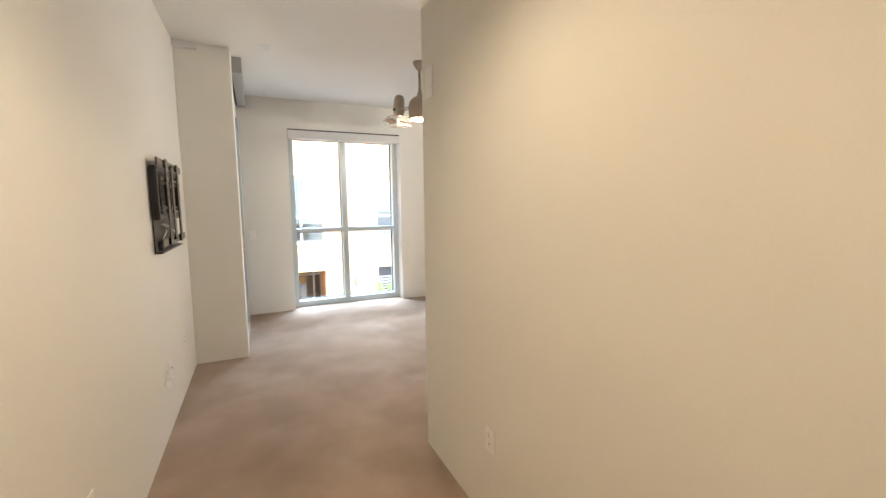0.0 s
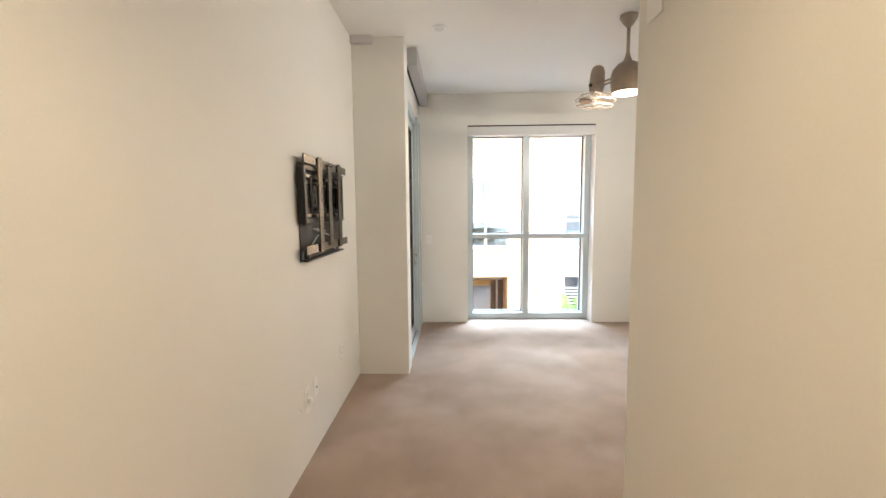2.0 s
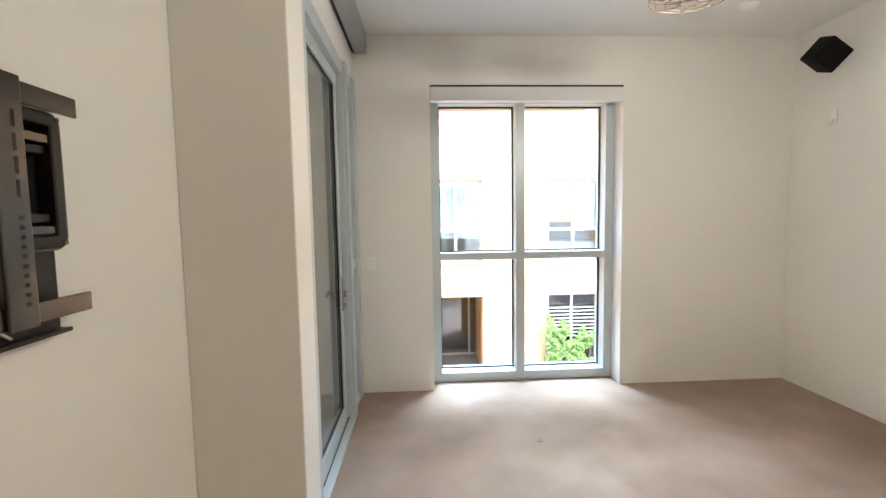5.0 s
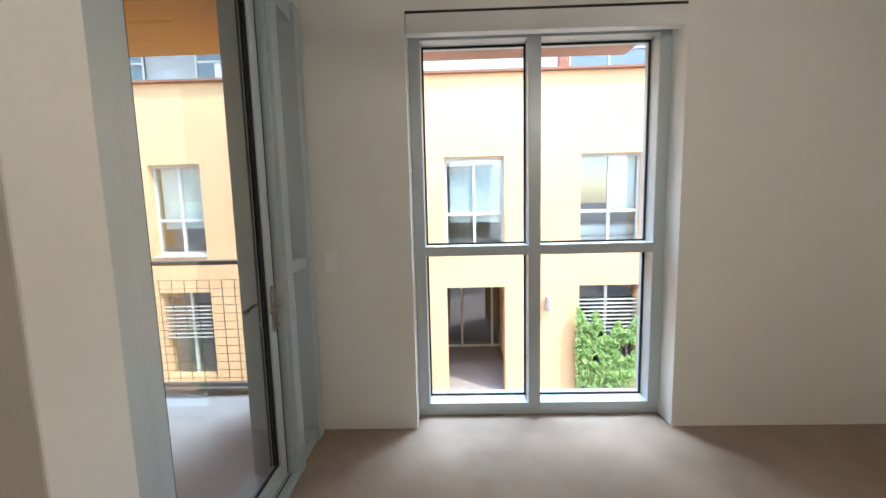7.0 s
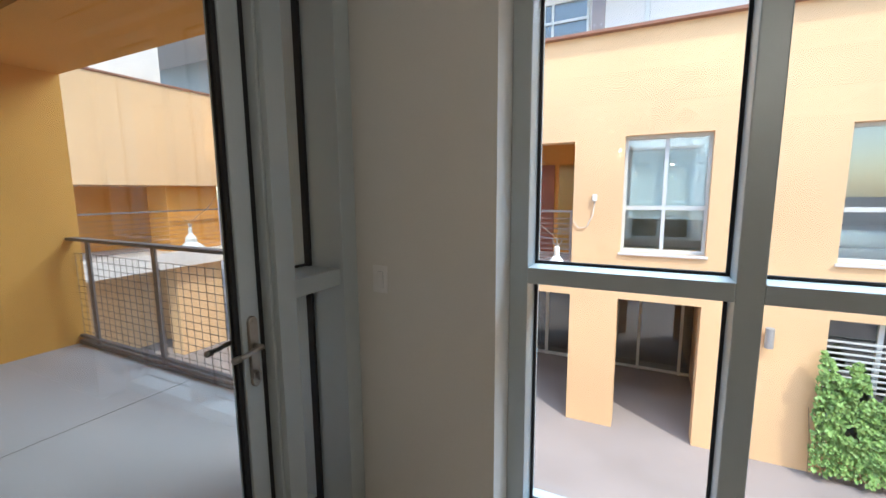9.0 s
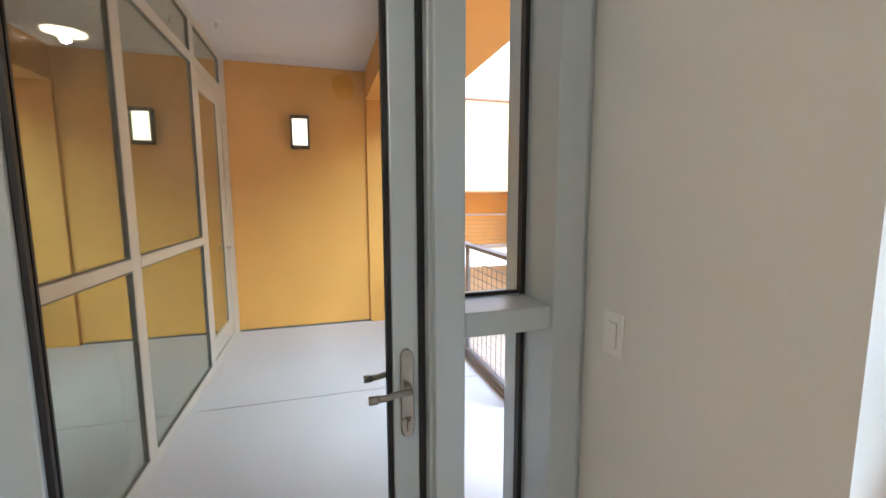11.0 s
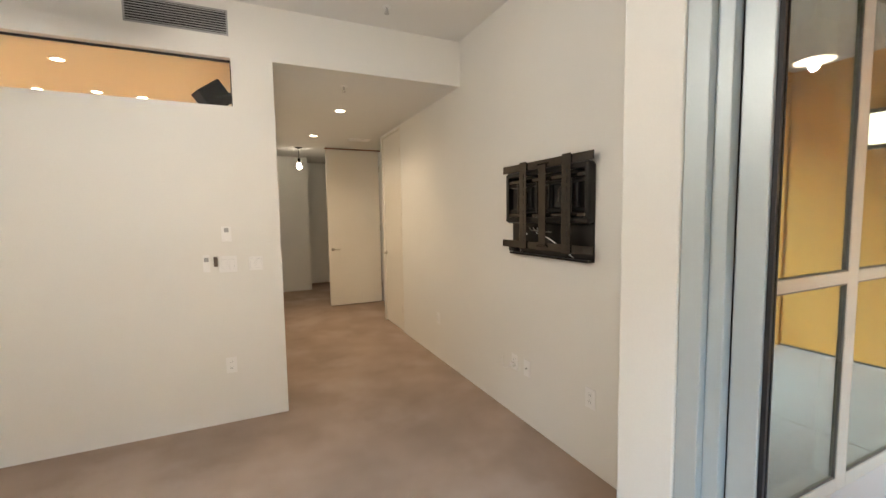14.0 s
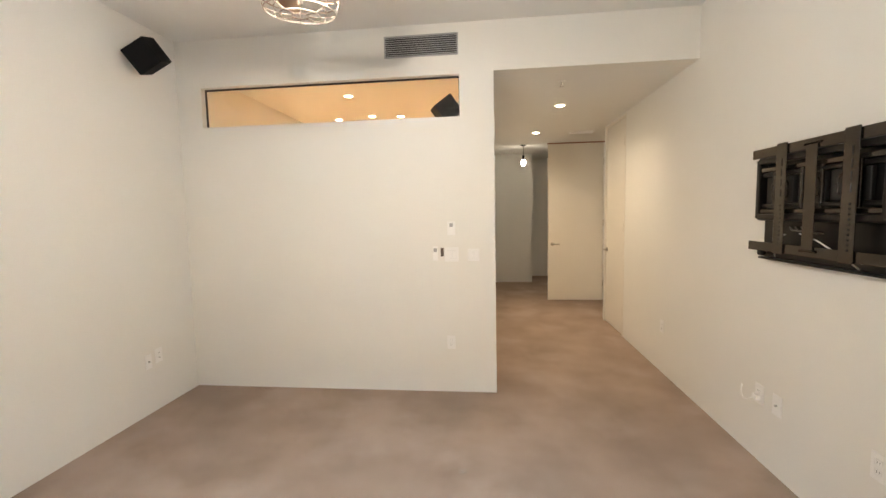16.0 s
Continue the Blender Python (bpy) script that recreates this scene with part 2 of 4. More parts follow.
boxes("floor", CARPET, [((-0.34, -4.3, -0.2), (4.4, 0.2, 0.0)), ((-0.14, 0.2, -0.2), (4.4, 4.88, 0.0)), ((0.195, 4.88, -0.2), (4.4, 6.95, 0.0))], "taupe cut-pile carpet with vacuum marks and dents", "floor")
boxes("wall_west", WALL, [((-0.15, 0.94, 0), (0, YP, H)), ((-0.15, 0.16, 2.6), (0, 0.94, H)), ((-0.15, 0.09, 0), (0, 0.16, H)),
                          ((-0.15, YP, 0), (0.0, 4.88, H))], "cream painted wall with a television bracket", "wall")
boxes("wall_pier", WALL, [((0, YP, -0.05), (XP, 4.984, H))], "cream painted wall pier beside the balcony door", "wall", bevel=0.006)
boxes("wall_foyer_west", WALL, [((-0.48, -3.85, 0), (-0.34, 0.09, H)), ((-0.48, 0.09, 0), (-0.15, 0.2, H))], "cream painted hall wall", "wall")
boxes("wall_foyer_end", WALL, [((0.775, -3.15, 0), (2.7, -2.98, H)), ((-0.4, -4.3, 0), (0.775, -3.85, H)), ((0.64, -3.85, 0), (0.775, -2.98, H))], "cream painted end wall of the hall", "wall")
boxes("wall_foyer_east", WALL, [((2.55, -2.98, 0), (2.7, -1.3, H))], "cream painted hall wall", "wall")
boxes("wall_corridor", WALL, [((XC, -1.3, 0), (XC + 0.13, YB - 0.13, H)), ((XC + 0.13, -1.3, 0), (2.7, -1.17, H))], "cream painted corridor wall", "wall")
TX0, TX1, TZ0, TZ1 = 1.80, 4.00, 2.28, 2.61
boxes("wall_south", WALL, [((XC, YB - 0.13, 0), (XR, YB, TZ0)), ((XC, YB - 0.13, TZ1), (XR, YB, H)),
                           ((XC, YB - 0.13, TZ0), (TX0, YB, TZ1)), ((TX1, YB - 0.13, TZ0), (XR, YB, TZ1))],
      "cream painted wall with a high strip window", "wall")
boxes("corridor_bulkhead", WALL, [((0, YB - 0.12, HC), (XC, YB, H))], "cream painted dropped beam over the corridor mouth", "wall")
boxes("wall_east", WALL, [((XR, -1.3, 0), (XR + 0.15, 6.72, H))], "cream painted side wall with a loudspeaker", "wall")
WX0, WX1, WZ1 = 1.06, 2.71, 2.60
boxes("wall_north", WALL, [((0.415, YW, -0.05), (WX0, 6.95, H)), ((WX1, YW, -0.05), (XR + 0.15, 6.95, H)), ((WX0, YW, WZ1), (WX1, 6.95, H))],
      "cream painted window wall with a deep reveal", "wall")
boxes("wall_over_door", WALL, [((0.2, 4.984, 2.62), (0.43, YW, H))], "cream painted wall over the balcony door", "wall")
boxes("ceiling", CEIL, [((-0.15, YB - 0.12, H), (XR + 0.15, 6.95, H + 0.2))], "white painted ceiling", "ceiling")
boxes("ceiling_corridor", CEIL, [((-0.34, -1.15, HC), (XC, YB - 0.12, HC + 0.2))], "white painted low corridor ceiling", "ceiling")
boxes("ceiling_foyer", CEIL, [((-0.48, -4.3, HF), (2.7, -1.15, HF + 0.2))], "white painted hall ceiling", "ceiling")
boxes("ceiling_next_room", CEIL, [((XC + 0.13, -1.3, 2.85), (XR, YB - 0.13, 3.05))], "white ceiling of the room behind the strip window", "ceiling")

# ---- large window ----


def grid_window():
    w = thing("window_1", pose(0, 0, 0), "tall grey aluminium window of four panes in a deep reveal", "window", kind="structure")
    y0, y1, yg = 6.70, 6.90, 6.83
    xs = ((WX0, WX0 + 0.075), (1.82, 1.90), (WX1 - 0.075, WX1))
    zs = ((0.0, 0.085), (1.12, 1.185), (2.495, 2.60))
    for a, b in xs:
        bpart("window_frame", ALU, w, (a, y0, 0), (b, y1, WZ1), 0.004)
    for a, b in zs:
        for (l0, l1), (r0, r1) in zip(xs, xs[1:]):
            bpart("window_frame", ALU, w, (l1, y0, a), (r0, y1, b), 0.003)
    for (l0, l1), (r0, r1) in zip(xs, xs[1:]):
        for (a0, a1), (b0, b1) in zip(zs, zs[1:]):
            p = bpart("pane", PANE, w, (l1 - 0.005, yg, a1 - 0.005), (r0 + 0.005, yg + 0.006, b0 + 0.005))
            p.visible_shadow = False
            bm = bmesh.new()
            g = 0.012
            box(bm, (l1, yg - 0.012, a1), (l1 + g, yg - 0.001, b0))
            box(bm, (r0 - g, yg - 0.012, a1), (r0, yg - 0.001, b0))
            box(bm, (l1 + g, yg - 0.012, a1), (r0 - g, yg - 0.001, a1 + g))
            box(bm, (l1 + g, yg - 0.012, b0 - g), (r0 - g, yg - 0.001, b0))
            part("glazing_bead", bm, GASKET, p)


grid_window()


def shade_cassette():
    t = thing("roller_shade", pose(0, 0, 0), "white roller shade cassette across the window head", "roller shade")
    bm = bmesh.new()
    box(bm, (WX0 + 0.004, YW - 0.012, 2.47), (WX1 - 0.004, YW + 0.06, 2.583), 0.006)
    part("cassette", bm, FABRIC, t)
    bpart("slot", GASKET, t, (WX0 + 0.004, YW - 0.004, 2.585), (WX1 - 0.004, YW + 0.05, 2.5995))


shade_cassette()


def long_cassette():
    t = thing("roller_shade", pose(0, 0, 0), "grey roller shade box over the balcony door", "roller shade")
    bpart("cassette", CASSETTE, t, (0.455, 4.988, 2.845), (0.55, YW - 0.002, 2.998), 0.004)
    bpart("slot", GASKET, t, (0.432, 4.988, 2.855), (0.454, YW - 0.002, 2.95))


long_cassette()



def window_awning():
    t = thing("window_awning", pose(0, 0, 0), "flat brown stained wood sunshade over the tall window", "awning")
    for k in range(4):
        bpart("board", AWNING, t, (0.98, 6.952 + k * 0.1625, 2.662), (2.785, 6.952 + (k + 1) * 0.1625 - 0.0015, 2.72), 0.0015)
    for x in (1.2, 2.55):
        bm = bmesh.new()
        rod(bm, (x, 7.5, 2.722), (x, 6.952, 3.05), 0.012, 8)
        part("tie_rod", bm, RAILM, t)


window_awning()

# ---- balcony door and sidelight ----


def lever_set(parent, x, y, z, side):
    bm = bmesh.new()
    # long plate with arched ends and a chamfered rim
    loops = []
    for d, inset in ((0.0, 0.0), (0.008, 0.0), (0.011, 0.003)):
        ring = []
        for k in range(24):
            a = 2 * math.pi * k / 24
            ring.append(bm.verts.new((x + side * d, y + (0.018 - inset) * math.cos(a), z - 0.005 + math.copysign(0.098, math.sin(a)) + (0.024 - inset) * math.sin(a))))
        loops.append(ring)
    for p, q in zip(loops, loops[1:]):
        for k in range(24):
            bm.faces.new((p[k], p[(k + 1) % 24], q[(k + 1) % 24], q[k]))
    bm.faces.new(loops[0])
    bm.faces.new(loops[-1])
    for dz in (0.10, -0.112):
        rod(bm, (x + side * 0.0105, y, z + dz), (x + side * 0.0128, y, z + dz), 0.004, 10)
    bmesh.ops.recalc_face_normals(bm, faces=bm.faces[:])
    part("back_plate", bm, HANDLEM, parent, "satin steel back plate with arched ends")
    bm = bmesh.new()
    rod(bm, (x, y, z + 0.016), (x + side * 0.042, y, z + 0.016), 0.010, 14)
    tube(bm, [(x + side * 0.042, y + 0.006, z + 0.016), (x + side * 0.044, y - 0.03, z + 0.014), (x + side * 0.044, y - 0.06, z + 0.008), (x + side * 0.042, y - 0.085, z + 0.006)], 0.0085, 10)
    rod(bm, (x + side * 0.042, y - 0.082, z + 0.006), (x + side * 0.042, y - 0.105, z + 0.005), 0.011, 12)
    part("lever", bm, HANDLEM, parent, "satin steel lever", True)
    bm = bmesh.new()
    rod(bm, (x, y, z - 0.085), (x + side * 0.016, y, z - 0.085), 0.017, 18)
    box(bm, (x + side * 0.016, y - 0.004, z - 0.1), (x + side * 0.03, y + 0.004, z - 0.07), 0.002)
    part("thumb_turn", bm, HANDLEM, parent, "satin steel lock turn")


def balcony_door():
    t = thing("door_1", pose(0, 0, 0), "closed grey aluminium glass balcony door with a sidelight", "door", kind="structure")
    # fixed frame
    bm = bmesh.new()
    box(bm, (0.20, 4.986, 0.0), (0.452, 5.062, 2.62), 0.004)
    box(bm, (0.20, 5.062, 0.0), (0.425, 5.113, 2.62), 0.004)
    part("jamb", bm, ALU, t)
    bpart("gap_seal", GASKET, t, (0.30, 5.1135, 0.03), (0.388, 5.1185, 2.5))
    bm = bmesh.new()
    box(bm, (0.20, 6.056, 0.0), (0.43, 6.15, 2.62), 0.004)
    box(bm, (0.43, 6.066, 0.0), (0.455, 6.146, 2.62), 0.003)
    part("mullion", bm, ALU, t)
    bpart("gap_seal", GASKET, t, (0.30, 6.037, 0.03), (0.388, 6.0555, 2.5))
    bm = bmesh.new()
    box(bm, (0.14, 6.405, 0.0), (0.45, 6.497, 2.62), 0.004)
    box(bm, (0.14, 6.497, 0.0), (0.42, YW - 0.001, 2.62), 0.003)
    part("jamb", bm, ALU, t)
    bpart("head_rail", ALU, t, (0.20, 5.113, 2.52), (0.43, 6.056, 2.62), 0.004)
    bpart("head_rail", ALU, t, (0.20, 6.15, 2.52), (0.43, 6.405, 2.62), 0.004)
    bpart("threshold", ALU, t, (0.18, 5.113, 0.0), (0.455, 6.056, 0.022), 0.004)
    bpart("threshold_groove", GASKET, t, (0.40, 5.113, 0.0222), (0.408, 6.056, 0.0232))
    # leaf
    leaf = thing("leaf", pose(0, 0, 0), "", "")
    leaf.parent = t
    x0, x1, xg = 0.345, 0.393, 0.365
    bpart("stile", ALU, leaf, (x0, 5.119, 0.03), (x1, 5.203, 2.515), 0.004)
    bpart("stile", ALU, leaf, (x0, 5.967, 0.03), (x1, 6.036, 2.515), 0.004)
    bpart("rail", ALU, leaf, (x0, 5.203, 0.03), (x1, 5.967, 0.13), 0.004)
    bpart("rail", ALU, leaf, (x0, 5.203, 2.43), (x1, 5.967, 2.515), 0.004)
    p = bpart("pane", PANE_D, leaf, (xg, 5.198, 0.125), (xg + 0.006, 5.972, 2.435))
    p.visible_shadow = False
    bm = bmesh.new()
    for a, b in ((5.2035, 5.217), (5.953, 5.9665)):
        box(bm, (xg - 0.008, a, 0.131), (xg - 0.0005, b, 2.429))
        box(bm, (xg + 0.0065, a, 0.131), (xg + 0.018, b, 2.429))
    box(bm, (xg + 0.0065, 5.217, 0.131), (xg + 0.017, 5.953, 0.143))
    box(bm, (xg + 0.0065, 5.217, 2.417), (xg + 0.017, 5.953, 2.429))
    part("glazing_bead", bm, GASKET, leaf)
    lever_set(leaf, x1, 6.003, 0.967, 1)
    lever_set(leaf, x0, 6.003, 0.967, -1)
    # sidelight
    s = thing("sidelight", pose(0, 0, 0), "", "")
    s.parent = t
    bpart("rail", ALU, s, (0.19, 6.1505, 1.11), (0.435, 6.4045, 1.178), 0.003)
    bpart("rail", ALU, s, (0.19, 6.1505, 0.0), (0.435, 6.4045, 0.09), 0.003)
    for a, b in ((0.085, 1.115), (1.173, 2.525)):
        p = bpart("pane", PANE, s, (0.247, 6.145, a), (0.253, 6.41, b))
        p.visible_shadow = False
        bm = bmesh.new()
        box(bm, (0.254, 6.390, a + 0.006), (0.284, 6.404, b - 0.006))
        box(bm, (0.254, 6.151, a + 0.006), (0.268, 6.165, b - 0.006))
        box(bm, (0.254, 6.165, a + 0.006), (0.264, 6.392, a + 0.016))
        part("glazing_bead", bm, GASKET, s)


balcony_door()

# ---- balcony ----
XE, YG, YRAIL, HB = -3.557, 4.866, 7.07, 2.94
boxes("balcony_floor", DECK, [((-3.75, 4.766, -0.25), (0.19, 7.16, 0.0))], "pale troweled concrete balcony floor", "floor")
boxes("balcony_ceiling", BCEIL, [((-3.75, 4.7, HB), (0.19, 6.33, HB + 0.3))], "white plastered balcony ceiling", "ceiling")
boxes("balcony_end_wall", STUCCO, [((XE - 0.2, 4.7, 0), (XE, 6.33, HB)), ((XE - 0.2, 6.33, 0), (XE + 0.035, 7.16, 2.62))], "orange stucco balcony end wall", "wall")
boxes("balcony_beam", STUCCO, [((XE - 0.2, 6.33, 2.62), (0.19, 7.16, HB + 0.3))], "orange stucco beam along the balcony edge", "wall")
boxes("wall_outer_corner", STUCCO, [((0.195, 6.56, -3.0), (0.412, 6.95, 3.2)), ((0.0, 6.56, -3.0), (0.195, 6.95, 2.615))], "orange stucco outer corner of the flat", "wall")
boxes("balcony_joint", BASE, [((XE, 4.87, 0.0), (XE + 0.006, 6.329, 0.02))], "dark joint at the foot of the end wall", "trim")
boxes("outer_wall_below", STUCCO, [((-3.75, 6.9, -2.88), (4.4, 6.96, -0.26))], "orange stucco wall below the balcony", "wall")
boxes("outer_wall_above", STUCCO, [((-3.75, 6.96, 3.25), (4.4, 7.1, 3.5))], "orange stucco parapet", "wall")


def balcony_glazing():
    t = thing("window_2", pose(0, 0, 0), "grey framed glazing with a glass door along the balcony", "window", kind="structure")
    y0, y1, yg = YG - 0.10, YG, YG - 0.022
    posts = ((0.10, 0.19), (-1.113, -1.008), (-2.45, -2.335), (-3.55, -3.30))
    rails = ((0.0, 0.075), (1.118, 1.178), (2.545, 2.62), (2.87, 2.94))
    for a, b in posts:
        bpart("post", CREAMALU, t, (a, y0, 0), (b, y1, HB), 0.004)
    for i, ((a0, a1), (b0, b1)) in enumerate(zip(posts, posts[1:])):
        for j, (z0, z1) in enumerate(rails):
            if i == 2 and j == 1:
                continue
            bpart("rail", CREAMALU, t, (b1, y0, z0), (a0, y1, z1), 0.003)
        for j, ((z0, z1), (w0, w1)) in enumerate(zip(rails, rails[1:])):
            if i == 2 and j < 2:
                continue
            p = bpart("pane", PANE_G, t, (b1 - 0.004, yg, z1 - 0.004), (a0 + 0.004, yg + 0.006, w0 + 0.004))
            bm = bmesh.new()
            box(bm, (b1 + 0.0005, yg + 0.0065, z1), (b1 + 0.009, y1 - 0.004, w0))
            box(bm, (a0 - 0.009, yg + 0.0065, z1), (a0 - 0.0005, y1 - 0.004, w0))
            box(bm, (b1 + 0.009, yg + 0.0065, w0 - 0.008), (a0 - 0.009, y1 - 0.004, w0 - 0.0005))
            box(bm, (b1 + 0.009, yg + 0.0065, z1 + 0.0005), (a0 - 0.009, yg + 0.016, z1 + 0.007))
            part("glazing_bead", bm, BRONZEAL, p)
    d = thing("glass_door", pose(0, 0, 0), "", "")
    d.parent = t
    x0, x1 = -3.295, -2.455
    bpart("stile", CREAMALU, d, (x0, y0 + 0.01, 0.08), (x0 + 0.16, y1 - 0.015, 2.54), 0.004)
    bpart("stile", CREAMALU, d, (x1 - 0.10, y0 + 0.01, 0.08), (x1, y1 - 0.015, 2.54), 0.004)
    bpart("rail", CREAMALU, d, (x0 + 0.16, y0 + 0.01, 0.08), (x1 - 0.10, y1 - 0.015, 0.25), 0.004)
    bpart("rail", CREAMALU, d, (x0 + 0.16, y0 + 0.01, 2.40), (x1 - 0.10, y1 - 0.015, 2.54), 0.004)
    bpart("pane", PANE_G, d, (x0 + 0.155, yg - 0.01, 0.245), (x1 - 0.095, yg - 0.004, 2.405))
    bm = bmesh.new()
    for a, b in ((x0 + 0.1605, x0 + 0.169), (x1 - 0.109, x1 - 0.1005)):
        box(bm, (a, yg - 0.0035, 0.251), (b, y1 - 0.02, 2.399))
    part("glazing_bead", bm, BRONZEAL, d)
    bm = bmesh.new()
    rod(bm, (x0 + 0.08, y1 - 0.015, 1.0), (x0 + 0.08, y1 + 0.03, 1.0), 0.01, 10)
    tube(bm, [(x0 + 0.08, y1 + 0.03, 1.0), (x0 + 0.12, y1 + 0.034, 1.0), (x0 + 0.17, y1 + 0.03, 0.995)], 0.009, 8)
    part("door_handle", bm, HANDLEM, d, "satin steel lever", True)


balcony_glazing()
boxes("floor_joint", BASE, [((-1.684, 4.9, 0.0002), (-1.678, 7.0, 0.0012))], "thin control joint across the balcony floor", "trim")
# dim room behind the balcony glazing
boxes("wall_dim_room", WALL, [((-3.75, 1.8, 0), (-0.49, 1.95, H)), ((-3.75, 1.95, 0), (-3.6, 4.765, H)), ((-0.30, 1.95, 0), (-0.16, 4.765, H))], "painted walls of the dim room behind the glazing", "wall")
boxes("floor_dim_room", CARPET, [((-3.6, 1.95, -0.2), (-0.30, 4.765, 0.0))], "carpet of the dim room behind the glazing", "floor")
boxes("ceiling_dim_room", CEIL, [((-3.75, 1.8, H), (-0.16, 4.765, H + 0.2))], "ceiling of the dim room behind the glazing", "ceiling")


def railing():
    t = thing("railing", pose(0, 0, 0), "dark grey metal balcony railing with welded wire mesh", "railing", kind="structure")
    bpart("top_rail", RAILM, t, (XE + 0.02, YRAIL - 0.03, 1.045), (0.0, YRAIL + 0.05, 1.075), 0.004)
    bpart("bottom_rail", RAILM, t, (XE + 0.02, YRAIL - 0.01, 0.06), (0.0, YRAIL + 0.03, 0.09), 0.003)
    bpart("kerb", RAILM, t, (XE + 0.02, YRAIL - 0.02, 0.0), (0.0, YRAIL + 0.09, 0.035), 0.003)
    xs = [-3.2, -2.13, -1.06, -0.05]
    for x in xs:
        bpart("post", RAILM, t, (x - 0.03, YRAIL, 0.03), (x + 0.03, YRAIL + 0.02, 1.05), 0.003)
    bm = bmesh.new()
    x = XE + 0.06
    while x < -0.02:
        box(bm, (x - 0.002, YRAIL + 0.022, 0.09), (x + 0.002, YRAIL + 0.026, 0.92))
        x += 0.10
    for i in range(13):
        z = 0.12 + i * 0.0665
        box(bm, (XE + 0.03, YRAIL + 0.026, z - 0.002), (-0.01, YRAIL + 0.030, z + 0.002))
    tagged(part("wire_mesh", bm, WIRE, t, "welded wire mesh"), kind="stuff")


railing()


def sconce():
    t = thing("wall_sconce", pose(XE, 5.6, 2.22), "lit square wall sconce with a bronze frame", "wall lamp")
    bpart("back_plate", BLACK, t, (0.002, -0.10, -0.175), (0.02, 0.10, 0.175), 0.003)
    bm = bmesh.new()
    box(bm, (0.02, -0.10, -0.18), (0.095, 0.10, -0.143), 0.003)
    box(bm, (0.02, -0.10, 0.143), (0.095, 0.10, 0.18), 0.003)
    box(bm, (0.02, -0.10, -0.143), (0.085, -0.077, 0.143), 0.003)
    box(bm, (0.02, 0.077, -0.143), (0.085, 0.10, 0.143), 0.003)
    part("frame", bm, DARKBR, t)
    bpart("diffuser", SCONCEON, t, (0.021, -0.076, -0.142), (0.084, 0.076, 0.142), 0.012, "glowing frosted glass", 3)


sconce()

# ---- courtyard ----
YF, ZG = 12.9, -2.88
boxes("ground", PAVE, [((-300, -300, ZG - 0.4), (300, 300, ZG))], "pale courtyard paving", "ground")


